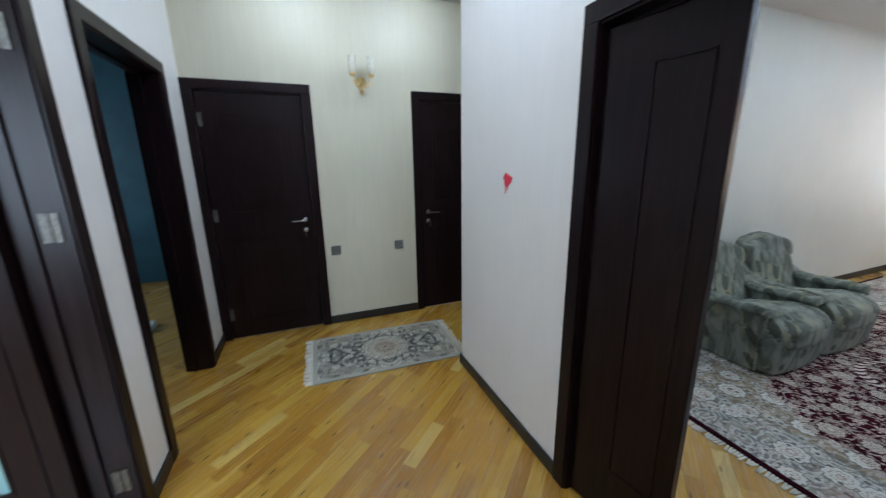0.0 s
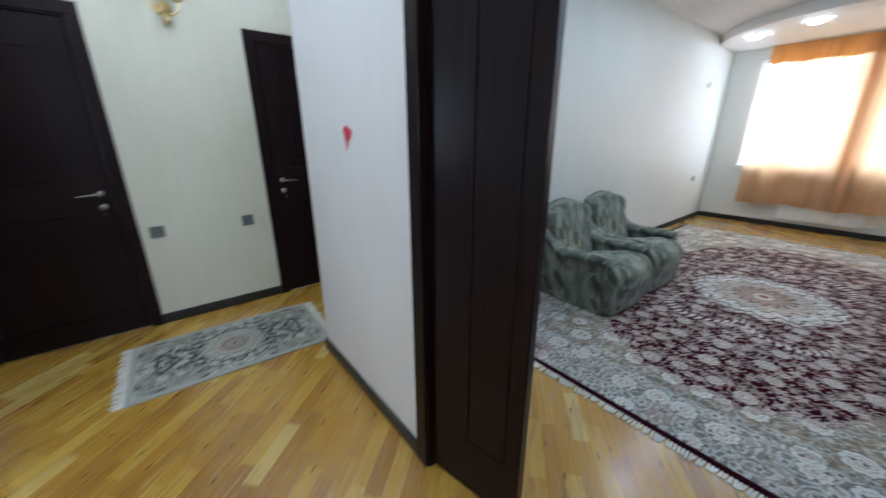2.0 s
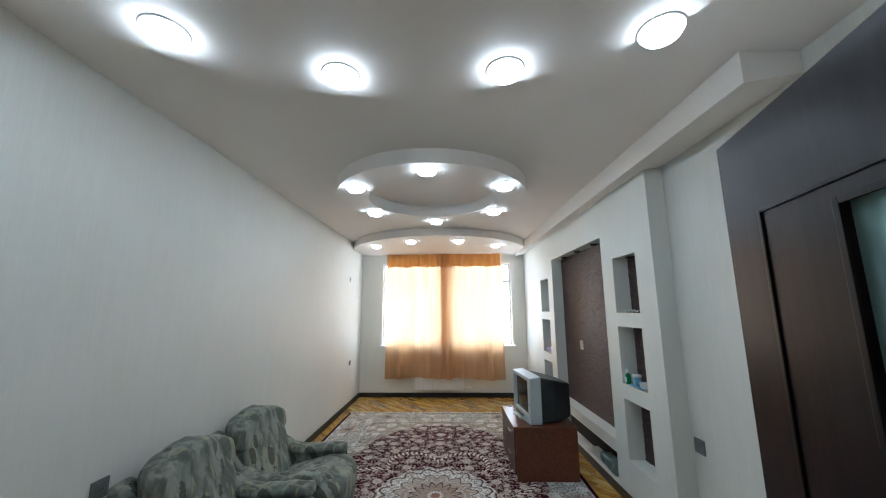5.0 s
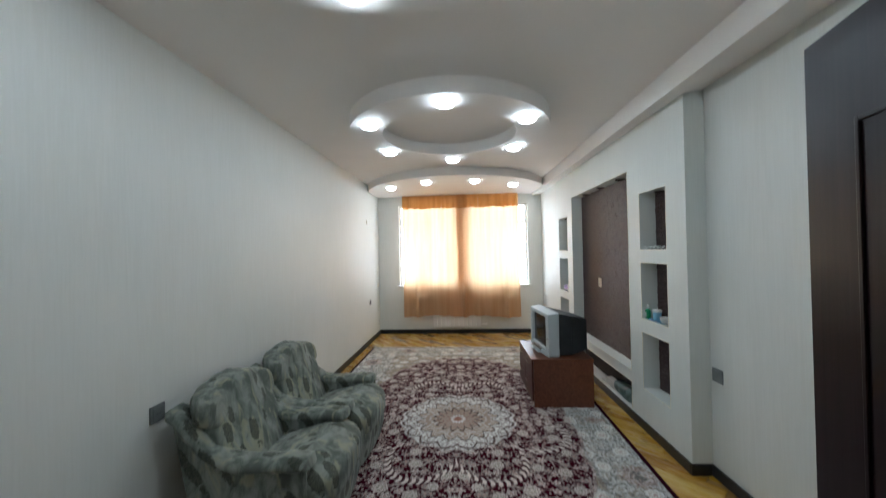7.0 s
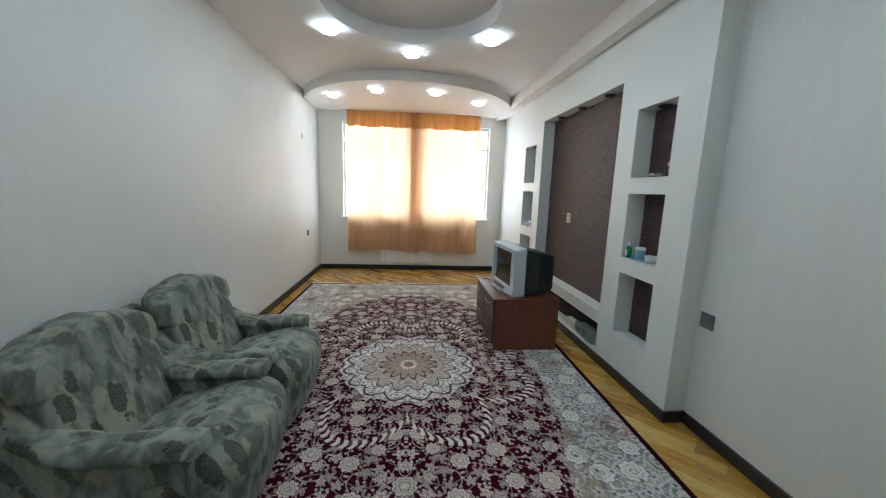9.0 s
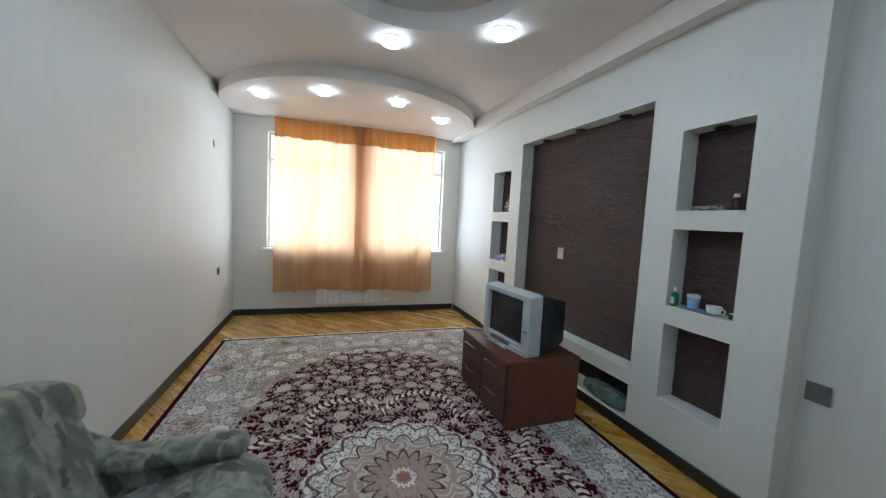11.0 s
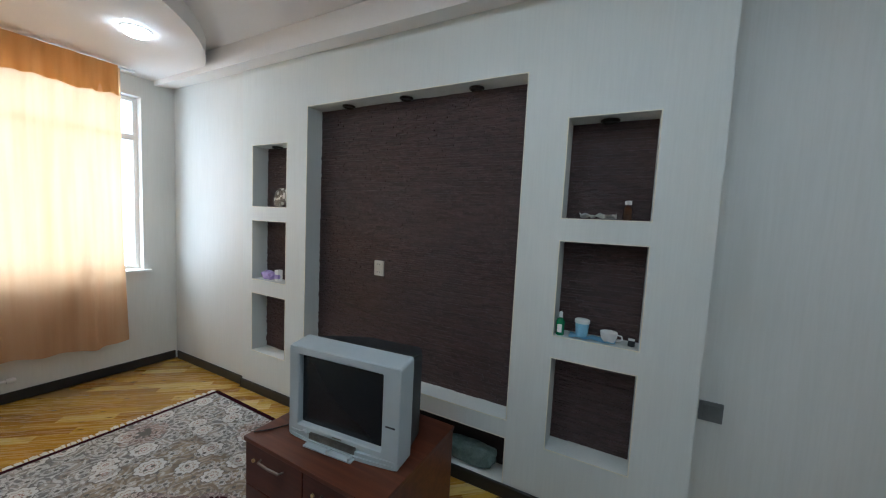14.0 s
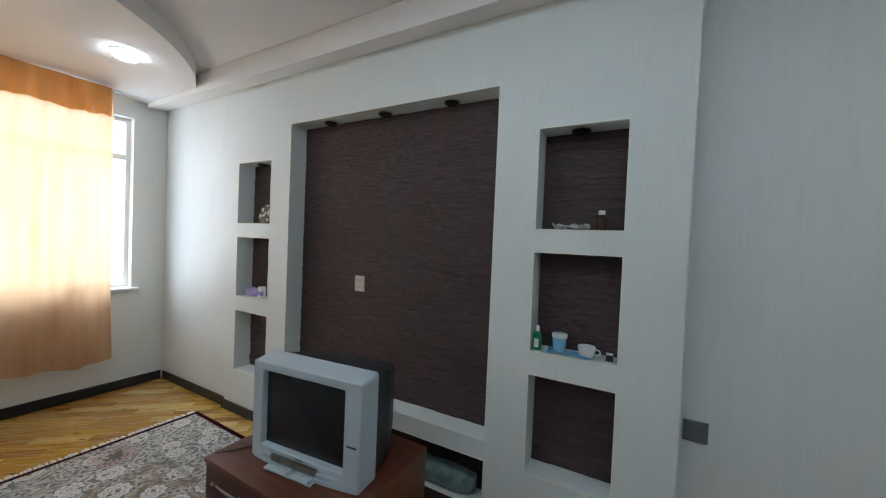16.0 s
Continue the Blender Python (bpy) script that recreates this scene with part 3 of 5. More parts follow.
GREEN_BAG = mottled("grey_green_bag", (0.10, 0.16, 0.15), (0.20, 0.27, 0.25), 0.4, 16, 160, 0.4)
BROWN_GLASS = mottled("brown_glass", (0.05, 0.018, 0.008), (0.07, 0.025, 0.01), 0.1, 20, 200, 0.02)


def plate_material():
    """Smoky glass with pale silvery flowers and a pale rim."""
    m, nt, b = mat_("painted_plate", (0.3, 0.28, 0.24), 0.18)
    v = coord_(nt)
    d = voro_(nt, v, 34, dims="3D").outputs["Distance"]
    c = mix_(nt, step_(nt, d, 0.38, 0.5), (0.66, 0.64, 0.58), (0.11, 0.095, 0.075))
    c = mix_(nt, m_(nt, "MULTIPLY", step_(nt, noise_(nt, v, 90, 2), 0.5, 0.6), 0.4), c, (0.45, 0.43, 0.38))
    link(nt, c, b.inputs["Base Color"])
    bump_(nt, b, d, 0.3, 0.004)
    return m


PLATE = plate_material()


# ---- building helpers ----
def part(name, bm, material, parent=None, label="", smooth=False, m=None):
    """Links a bmesh as one mesh object, under a thing or a part."""
    bmesh.ops.recalc_face_normals(bm, faces=bm.faces)
    me = bpy.data.meshes.new(name)
    bm.to_mesh(me)
    bm.free()
    if material:
        me.materials.append(material)
    if smooth:
        me.shade_smooth()
        me.set_sharp_from_angle(angle=radians(40))
    ob = new(name, me)
    if parent is not None:
        ob.parent = parent
    if m is not None:
        ob.matrix_basis = m
    if label:
        tagged(ob, label)
    return ob


def thing(name, label, category, m=None, group=""):
    ob = new(name)
    ob.empty_display_size = 0.1
    if m is not None:
        ob.matrix_basis = m
    return tagged(ob, label, category, group)


def setting(name, bm, material, label, m=None):
    return tagged(part(name, bm, material, m=m), label, kind="structure")


def box(bm, x0, y0, z0, x1, y1, z1, bevel=0.0, seg=2):
    r = bmesh.ops.create_cube(bm, size=1.0)
    vs = r["verts"]
    for v in vs:
        v.co = Vector(((x0 + x1) / 2 + v.co.x * (x1 - x0), (y0 + y1) / 2 + v.co.y * (y1 - y0), (z0 + z1) / 2 + v.co.z * (z1 - z0)))
    if bevel > 0:
        es = list({e for v in vs for e in v.link_edges})
        bmesh.ops.bevel(bm, geom=es, offset=bevel, segments=seg, affect="EDGES", profile=0.7)
    return bm


def boxes(*rows, bevel=0.0):
    bm = bmesh.new()
    for r in rows:
        box(bm, *r, bevel=bevel)
    return bm


def lathe(bm, profile, at=(0, 0, 0), axis="Z", n=20):
    """Turns a profile of (radius, height) about an axis."""
    rings = []
    for r, h in profile:
        ring = []
        for i in range(n):
            a = 2 * math.pi * i / n
            p = {"Z": (r * math.cos(a), r * math.sin(a), h), "X": (h, r * math.cos(a), r * math.sin(a)), "Y": (r * math.cos(a), h, r * math.sin(a))}[axis]
            ring.append(bm.verts.new(Vector(p) + Vector(at)))
        rings.append(ring)
    for a, b in zip(rings, rings[1:]):
        for i in range(n):
            bm.faces.new((a[i], a[(i + 1) % n], b[(i + 1) % n], b[i]))
    for ring in (rings[0], rings[-1]):
        if len({tuple(v.co) for v in ring}) > 2:
            bm.faces.new(ring)
    return bm


def prism(bm, pts, z0, z1):
    """A flat outline raised from z0 to z1."""
    lo = [bm.verts.new((x, y, z0)) for x, y in pts]
    hi = [bm.verts.new((x, y, z1)) for x, y in pts]
    bm.faces.new(lo)
    bm.faces.new(hi)
    n = len(pts)
    for i in range(n):
        bm.faces.new((lo[i], lo[(i + 1) % n], hi[(i + 1) % n], hi[i]))
    return bm


def puff(bm, c, h, e=0.45, n=28, k=16, shape=None):
    """A soft cushion: a box with half sizes h and round edges; shape moves its points."""
    def pw(v, p):
        return math.copysign(abs(v) ** p, v)
    grid = []
    for j in range(k + 1):
        t = -math.pi / 2 + math.pi * j / k
        row = []
        for i in range(n):
            a = 2 * math.pi * i / n
            p = Vector((pw(math.cos(t), e) * pw(math.cos(a), e) * h[0], pw(math.cos(t), e) * pw(math.sin(a), e) * h[1], pw(math.sin(t), e) * h[2]))
            if shape:
                p = shape(p)
            row.append(p + Vector(c))
        grid.append(row)
    bot, top = bm.verts.new(grid[0][0]), bm.verts.new(grid[-1][0])
    rows = [[bm.verts.new(p) for p in r] for r in grid[1:-1]]
    for i in range(n):
        bm.faces.new((bot, rows[0][(i + 1) % n], rows[0][i]))
        bm.faces.new((top, rows[-1][i], rows[-1][(i + 1) % n]))
    for a, b in zip(rows, rows[1:]):
        for i in range(n):
            bm.faces.new((a[i], a[(i + 1) % n], b[(i + 1) % n], b[i]))
    return bm


def tube(bm, pts, rx, rz, n=12, side=Vector((0, 1, 0))):
    """A rounded bar along points; rx: half width along side, rz: half height."""
    rings = []
    for i, p in enumerate(pts):
        d = (Vector(pts[min(i + 1, len(pts) - 1)]) - Vector(pts[max(i - 1, 0)])).normalized()
        up = d.cross(side).normalized()
        k = 0.72 if i in (0, len(pts) - 1) else 1.0
        rings.append([bm.verts.new(Vector(p) + side * (rx * k * math.cos(2 * math.pi * j / n)) + up * (rz * k * math.sin(2 * math.pi * j / n))) for j in range(n)])
    for a, b in zip(rings, rings[1:]):
        for j in range(n):
            bm.faces.new((a[j], a[(j + 1) % n], b[(j + 1) % n], b[j]))
    bm.faces.new(rings[0])
    bm.faces.new(rings[-1])
    return bm


# ---- large structure ----
XB, YL, YD, HC = -1.207, 0.265, 1.98, 2.80
EAST = pose(3.033, 4.494, 0, rz=91.3)
LOW, HIGH = 2.50, 2.61

setting("floor", boxes((-3.6, -2.4, -0.12, 3.5, 8.72, -0.012)), UNDER, "golden oak strip parquet laid diagonally through the flat")
setting("wall_west", boxes((-0.122, YD + 0.12, 0, 0, 8.72, HC)), WALL, "long pale grey wallpapered living room wall")
setting("wall_door", boxes((-0.122, YD, 0, 0.975, YD + 0.12, HC), (2.125, YD, 0, 3.4, YD + 0.12, HC), (0.975, YD, 1.90, 2.125, YD + 0.12, HC)), HALL_PALE, "wallpapered wall with the double doorway, its paper whitened for daylight")
setting("wall_window", boxes((0, 8.5, 0, 0.38, 8.72, HC - 0.004), (2.72, 8.5, 0, 3.4, 8.72, HC - 0.004), (0.38, 8.5, 0, 2.72, 8.72, 0.85), (0.38, 8.5, 2.34, 2.72, 8.72, HC - 0.004), (1.43, 8.5, 0.85, 1.64, 8.72, 2.34)), WALL, "pale wallpapered wall with two tall windows")
setting("wall_east", boxes((-2.42, -0.25, 0, 0, -0.13, HC), (2.95, -0.25, 0, 4.0, -0.022, HC), (0, -0.25, 0, 2.95, -0.16, HC)), WALL, "pale wallpapered wall beside the niche panel", EAST)
setting("wall_hall_back", boxes((XB - 0.15, 0.115, 0, XB, 0.305, HC), (XB - 0.15, 1.095, 0, XB, 2.025, HC), (XB - 0.15, 2.835, 0, XB, 3.3, HC), (XB - 0.15, 0.305, 2.0, XB, 1.095, HC), (XB - 0.15, 2.025, 2.0, XB, 2.835, HC)), HALL_WALL, "cream wallpapered hall wall with two dark doors")
setting("wall_hall_side", boxes((XB, 0.115, 0, -0.80, YL, HC), (-0.80, 0.115, 2.02, 0.10, YL, HC)), HALL_PALE, "pale hall wall beside the teal room's doorway")
setting("wall_hall_pier", boxes((0.10, 0.115, 0, 0.425, YL, HC), (0.425, 0.115, 2.02, 1.25, YL, HC)), HALL_PALE, "pale hall wall between two dark doorways")
setting("wall_hall_near", boxes((1.25, 0.115, 0, 3.4, YL, HC)), HALL_WALL, "cream hall wall beside the kitchen door")
setting("wall_alcove", boxes((XB, 3.2, 0, -0.122, 3.3, HC)), HALL_WALL, "cream wall closing the hall recess")
# The gap at y -2.0 to -0.6 is an added, unseen kitchen window.
setting("wall_hall_end", boxes((3.4, -0.6, 0, 3.5, 8.72, HC), (3.4, -2.4, 0, 3.5, -2.0, HC), (3.4, -2.0, 0, 3.5, -0.6, 0.85), (3.4, -2.0, 2.15, 3.5, -0.6, HC)), HALL_PALE, "plain pale wall closing the hall")
# The gap at x -2.6 to -1.4 is an added, unseen window.
setting("wall_teal_room", boxes((-3.5, -2.32, 0, -3.4, 0.265, HC), (-3.4, -2.32, 0, -2.6, -2.2, HC), (-1.4, -2.32, 0, 0.0, -2.2, HC), (-2.6, -2.32, 0, -1.4, -2.2, 0.85), (-2.6, -2.32, 2.15, -1.4, -2.2, HC), (-3.4, 0.165, 0, XB - 0.15, 0.265, HC), (0.02, -2.2, 0, 0.09, 0.115, HC)), TEAL, "dark teal painted walls of the side room")
setting("wall_kitchen", boxes((0.09, -2.2, 0, 0.15, 0.115, HC), (0.0, -2.32, 0, 3.4, -2.2, HC)), HALL_PALE, "pale kitchen walls behind the glazed door")
setting("ceiling_hall", boxes((-3.5, -2.32, HC, 3.5, YD, HC + 0.1), (XB - 0.15, YD, HC, -0.122, 3.3, HC + 0.1)), CEIL, "plain white hall ceiling")

CY, R_IN, R_OUT, R_SPOT = 5.17, 0.58, 0.85, 0.735
CX = 1.475


def living_ceiling():
    """Main slab with an arched lower field at either end and a lower ring in the middle."""
    bm = boxes((0, YD + 0.12, HIGH, 3.4, 8.5, HC - 0.01))
    for mid, s in ((6.75, 1), (3.55, -1)):
        cy, rad = mid + s * 1.487, 1.487
        arc = []
        for i in range(49):
            a = math.radians(180 - 180 * i / 48)
            x, y = 1.435 + rad * math.cos(a), cy - s * rad * math.sin(a)
            arc.append((x, y))
        end = 8.499 if s > 0 else YD + 0.121
        side = 7.86 if s > 0 else 2.47
        pts = [(0.001, end), (0.001, side)] + [(x, y) for x, y in arc if 0.02 < x < 2.93 and (y - side) * s < 0] + [(2.93, side), (2.93, end)]
        prism(bm, pts, LOW, HIGH)
    n = 96
    for r0, r1 in ((R_IN, R_OUT),):
        v = [[bm.verts.new((CX + r * math.cos(2 * math.pi * i / n), CY + r * math.sin(2 * math.pi * i / n), z)) for i in range(n)] for r, z in ((r0, HIGH), (r0, LOW), (r1, LOW), (r1, HIGH))]
        for a, b in zip(v, v[1:]):
            for i in range(n):
                bm.faces.new((a[i], a[(i + 1) % n], b[(i + 1) % n], b[i]))
    return bm


setting("ceiling", living_ceiling(), CEIL, "white plasterboard ceiling with a ring and two arched fields")


def beam():
    """Boxed beam whose underside rises a little towards the wall."""
    bm = bmesh.new()
    ends = [[bm.verts.new((x, y, z)) for y, z in ((-0.13, 2.505), (0.14, 2.457), (0.14, HIGH - 0.002), (-0.13, HIGH - 0.002))] for x in (-1.06, 3.98)]
    bm.faces.new(ends[0])
    bm.faces.new(ends[1])
    for i in range(4):
        bm.faces.new((ends[0][i], ends[0][(i + 1) % 4], ends[1][(i + 1) % 4], ends[1][i]))
    return bm


setting("ceiling_beam", beam(), CEIL, "white boxed beam above the niche panel", EAST)


def niche_panel():
    """The front of the panel: posts and shelves between the niches."""
    t = -0.16
    rows = []
    xs = (-0.032, 0.191, 0.552, 0.755, 2.25, 2.455, 2.835, 2.955)
    rows += [(xs[0], t, 0, xs[1], 0, 2.497), (xs[2], t, 0, xs[3], 0, 2.497), (xs[4], t, 0, xs[5], 0, 2.497), (xs[6], t, 0, xs[7], 0, 2.497)]
    for a, b in ((xs[1], xs[2]), (xs[5], xs[6])):
        rows += [(a, t, 0, b, 0, 0.335), (a, t, 0.793, b, 0, 0.905), (a, t, 1.356, b, 0, 1.464), (a, t, 1.918, b, 0, 2.497)]
    rows += [(xs[3], t, 0, xs[4], 0, 0.072), (xs[3], t, 0.318, xs[4], 0, 0.418), (xs[3], t, 2.146, xs[4], 0, 2.497)]
    return boxes(*rows)


panel_ob = setting("niche_panel", niche_panel(), PANEL, "grey-white plasterboard panel with seven square niches over dark stone", EAST)
setting("niche_backing", boxes((0.02, -0.17, 0.02, 2.93, -0.135, 2.3)), MORTAR, "dark mortar bed behind the stone strips", EAST)


NICHES = ((0.755, 2.25, 0.418, 2.146), (0.755, 2.25, 0.072, 0.318)) + tuple((a, b, z0, z1) for a, b in ((0.191, 0.552), (2.455, 2.835)) for z0, z1 in ((0.335, 0.793), (0.905, 1.356), (1.464, 1.918)))
# Added strips that draw a thin cream line along each niche edge.
for a, b, z0, z1 in NICHES:
    w = 0.0045
    part("edge_strip", boxes((a - w, 0.0, z0, a, 0.002, z1), (b, 0.0, z0, b + w, 0.002, z1), (a - w, 0.0, z1, b + w, 0.002, z1 + w), (a - w, 0.0, z0 - w, b + w, 0.002, z0)), EDGE_CREAM, panel_ob, "thin cream strip round the niche")


def baseboards():
    rows = [(0, YD + 0.12, 0, 0.014, 8.5, 0.075), (0.014, 8.486, 0, 2.95, 8.5, 0.075),
            (-0.122, YD - 0.014, 0, 0.93, YD, 0.075), (-0.136, YD - 0.014, 0, -0.122, 3.2, 0.075),
            (XB, 1.14, 0, XB + 0.014, 1.98, 0.075), (XB, YL, 0, -0.845, YL + 0.014, 0.075),
            (0.145, YL, 0, 0.379, YL + 0.014, 0.075), (1.295, YL, 0, 3.4, YL + 0.014, 0.075),
            (2.175, YD + 0.12, 0, 3.2, YD + 0.134, 0.075), (0.014, YD + 0.12, 0, 0.925, YD + 0.134, 0.075)]
    for r in rows:
        bm = bmesh.new()
        box(bm, *r, bevel=0.004, seg=1)
        setting("baseboard", bm, BASE, "dark stained baseboard along the wall")
    for r in ((-2.3, -0.13, 0, -0.032, -0.116, 0.075), (-0.046, -0.116, 0, -0.032, 0.014, 0.075), (-0.032, 0, 0, 2.955, 0.014, 0.075), (2.955, -0.022, 0, 2.969, 0.014, 0.075), (2.969, -0.022, 0, 3.97, -0.008, 0.075)):
        bm = bmesh.new()
        box(bm, *r, bevel=0.004, seg=1)
        setting("baseboard", bm, BASE, "dark stained baseboard along the niche wall", EAST)


baseboards()


# ---- windows and doors ----
def window(name, x0, x1):
    w = tagged(thing(name, "tall white-framed window glaring with daylight", "window"), kind="structure")
    y0, y1, z0, z1 = 8.58, 8.64, 0.87, 2.335
    f = 0.03
    part("window_frame", boxes((x0, y0, z0, x0 + f, y1, z1), (x1 - f, y0, z0, x1, y1, z1), (x0 + f, y0, z0, x1 - f, y1, z0 + f), (x0 + f, y0, z1 - f, x1 - f, y1, z1), (x0 + f, y0, 1.98, x1 - f, y1, 2.03)), WHITE, w)
    xm = (x0 + x1) / 2
    part("mullion", boxes((xm - 0.022, y0 - 0.004, z0 + f, xm + 0.022, y1 + 0.004, 1.98)), WHITE, w)
    bm = bmesh.new()
    box(bm, x0 - 0.04, 8.44, 0.85, x1 + 0.04, 8.60, 0.874, bevel=0.006)
    part("window_sill", bm, WHITE, w)
    for a, b, c, d in ((x0 + f, xm - 0.022, z0 + f, 1.98), (xm + 0.022, x1 - f, z0 + f, 1.98), (x0 + f, x1 - f, 2.03, z1 - f)):
        p = part("pane", boxes((a, 8.606, c, b, 8.612, d)), GLASS, w)
        p.visible_shadow = False
    return w


window("window_1", 0.38, 1.43)
window("window_2", 1.64, 2.72)


def lever(parent, x, z, y, s, back):
    """Lever handle, key rose and key; s: +1 or -1, the way the lever points; y: face, back: the other way."""
    h = thing("handle", "brushed chrome lever handle with key rose", "", None)
    h.parent = parent
    k = 1 if back else -1
    bm = lathe(bmesh.new(), [(0.0205, 0), (0.0205, 0.006), (0.018, 0.009), (0.008, 0.011), (0.008, 0.052), (0.0, 0.054)], (0, 0, 0), "Y", 18)
    part("rose", bm, CHROME, h, smooth=True, m=pose(x, y, z) @ Matrix.Diagonal((1, k, 1, 1)))
    bm = tube(bmesh.new(), [(x - s * 0.006, y + k * 0.052, z), (x + s * 0.03, y + k * 0.053, z), (x + s * 0.07, y + k * 0.053, z - 0.001), (x + s * 0.105, y + k * 0.049, z - 0.003)], 0.006, 0.0055, 10)
    part("lever_bar", bm, CHROME, h, smooth=True)
    bm = lathe(bmesh.new(), [(0.0195, 0), (0.0195, 0.005), (0.016, 0.008), (0.007, 0.009), (0.007, 0.018), (0, 0.018)], (0, 0, 0), "Y", 18)
    part("key_rose", bm, CHROME, h, smooth=True, m=pose(x, y, z - 0.085) @ Matrix.Diagonal((1, k, 1, 1)))
    bm = box(bmesh.new(), x - 0.003, y + min(k * 0.012, k * 0.05), z - 0.092, x + 0.003, y + max(k * 0.012, k * 0.05), z - 0.078)
    lathe(bm, [(0.0, -0.0015), (0.010, -0.0015), (0.010, 0.0015), (0.0, 0.0015)], (x, y + k * 0.05, z - 0.092), "X", 14)
    box(bm, x - 0.0012, y + min(k * 0.046, k * 0.054), z - 0.145, x + 0.0012, y + max(k * 0.046, k * 0.054), z - 0.104)
    lathe(bm, [(0.0, -0.001), (0.009, -0.001), (0.009, 0.001), (0.0, 0.001)], (x, y + k * 0.05, z - 0.108), "X", 12)
    part("key", bm, CHROME, h, smooth=True)
    return h


PANES = ((0.245, 0.56), (0.605, 0.92), (0.965, 1.28), (1.325, 1.65))


def leaf(parent, w, h, glazed, m, handle_x=None, handle_s=-1, sides=(0, 1), mid=0.0, half=0.095, lift=0.0, ring_mid=0.0):
    """A door leaf: local x along its width from the hinge, y through its thickness."""
    lf = part("leaf", bmesh.new(), None, parent, m=m)
    me = lf.data
    t = 0.04
    bm = bmesh.new()
    xa, xb, panes = w / 2 + mid - half, w / 2 + mid + half, [(a + lift, b + lift) for a, b in PANES]
    if glazed:
        box(bm, 0, 0, 0.008, xa, t, h)
        box(bm, xb, 0, 0.008, w, t, h)
        zs = [0.008] + [z for p in panes for z in p] + [h]
        for a, b in zip(zs[0::2], zs[1::2]):
            box(bm, xa, 0, a, xb, t, b)
    else:
        box(bm, 0, 0, 0.008, w, t, h, 0.003, 1)
    bm.to_mesh(me)
    bm.free()
    me.materials.append(DOOR)
    for y0, y1 in ((-0.004, 0.0), (t, t + 0.004)):
        def ring(x0, x1, z0, z1, b=0.008):
            part("moulding", boxes((x0, y0, z0, x0 + b, y1, z1), (x1 - b, y0, z0, x1, y1, z1), (x0 + b, y0, z0, x1 - b, y1, z0 + b), (x0 + b, y0, z1 - b, x1 - b, y1, z1), bevel=0.0015), DOOR, lf)
        if glazed:
            ring(w / 2 + ring_mid - 0.22, w / 2 + ring_mid + 0.22, 0.15, h - 0.17)
            for a, b in panes:
                ring(xa - 0.001, xb + 0.001, a - 0.001, b + 0.001, 0.012)
        elif w > 0.5:
            ring(0.12, w - 0.12, 1.08, h - 0.16)
            ring(0.18, w - 0.18, 1.14, h - 0.22, 0.005)
            ring(0.12, w - 0.12, 0.16, 0.86)
        else:
            ring(0.16, w - 0.06, 0.24, h - 0.13)
    if glazed:
        for a, b in panes:
            part("pane", boxes((xa, 0.015, a, xb, 0.023, b)), FROST, lf, "frosted pale glass")
    if handle_x is not None:
        for sd in sides:
            lever(lf, handle_x, 0.985, t if sd else 0.0, handle_s, sd)
    return lf


def hinge(parent, x, y, z, rz=0.0):
    hg = part("hinge", boxes((-0.026, -0.0015, -0.05, -0.004, 0.0015, 0.05), (0.004, -0.0015, -0.05, 0.026, 0.0015, 0.05), bevel=0.001), IRON, parent, "worn steel hinge", m=pose(x, y, z, rz=rz))
    part("knuckle", lathe(bmesh.new(), [(0, -0.046), (0.005, -0.046), (0.005, 0.046), (0, 0.046)], n=10), IRON, hg, smooth=True)
    return hg


def surround(d, w, h, th, tw=0.075, both=True):
    """Jambs and trims of an opening: local x along the wall, y from the wall's face (0) through it (-th)."""
    part("jamb", boxes((-0.03, -th, 0, 0, 0.004, h)), DOOR, d)
    part("jamb", boxes((w, -th, 0, w + 0.03, 0.004, h)), DOOR, d)
    part("head_jamb", boxes((-0.03, -th, h, w + 0.03, 0.004, h + 0.03)), DOOR, d)
    for y0, y1 in ((0.0, 0.016), (-th - 0.016, -th))[: 2 if both else 1]:
        for a, b, z0, z1 in ((-tw, -0.008, 0, h + 0.008), (w + 0.008, w + tw, 0, h + 0.008), (-tw, w + tw, h + 0.008, h + tw)):
            bm = bmesh.new()
            box(bm, a, y0, z0, b, y1, z1, bevel=0.005, seg=2)
            part("trim", bm, DOOR, d)
    part("stop", boxes((0, -th + 0.035, 0, 0.012, -th + 0.06, h), (w - 0.012, -th + 0.035, 0, w, -th + 0.06, h), (0.012, -th + 0.035, h - 0.012, w - 0.012, -th + 0.06, h)), DOOR, d)


# closed doors in the hall's back wall: local x runs along -y, local y along +x
d1 = tagged(thing("door_1", "closed flat dark-brown wooden door with chrome handle", "door", pose(XB, 1.065, 0, rz=-90)), kind="structure")
surround(d1, 0.73, 1.985, 0.15, both=False)
leaf(d1, 0.724, 1.978, False, pose(0.727, -0.004, 0, rz=180), 0.665, -1, (0,))
for z in (0.22, 1.06, 1.78):
    hinge(d1, 0.722, 0.0, z)
d2 = tagged(thing("door_2", "closed panelled dark-brown wooden door with chrome handle", "door", pose(XB, 2.805, 0, rz=-90)), kind="structure")
surround(d2, 0.75, 1.985, 0.15, both=False)
leaf(d2, 0.744, 1.978, False, pose(0.003, -0.044, 0), 0.685, -1, (1,))

# side room and kitchen openings: local x along -x, local y along +y
d3 = tagged(thing("door_3", "dark-framed opening to the teal room", "doorway", pose(-0.77, YL, 0)), kind="structure")
surround(d3, 0.84, 1.99, 0.15)
d4 = tagged(thing("door_4", "open dark kitchen door with four frosted panes", "door", pose(0.455, YL, 0)), kind="structure")
surround(d4, 0.765, 1.99, 0.15)
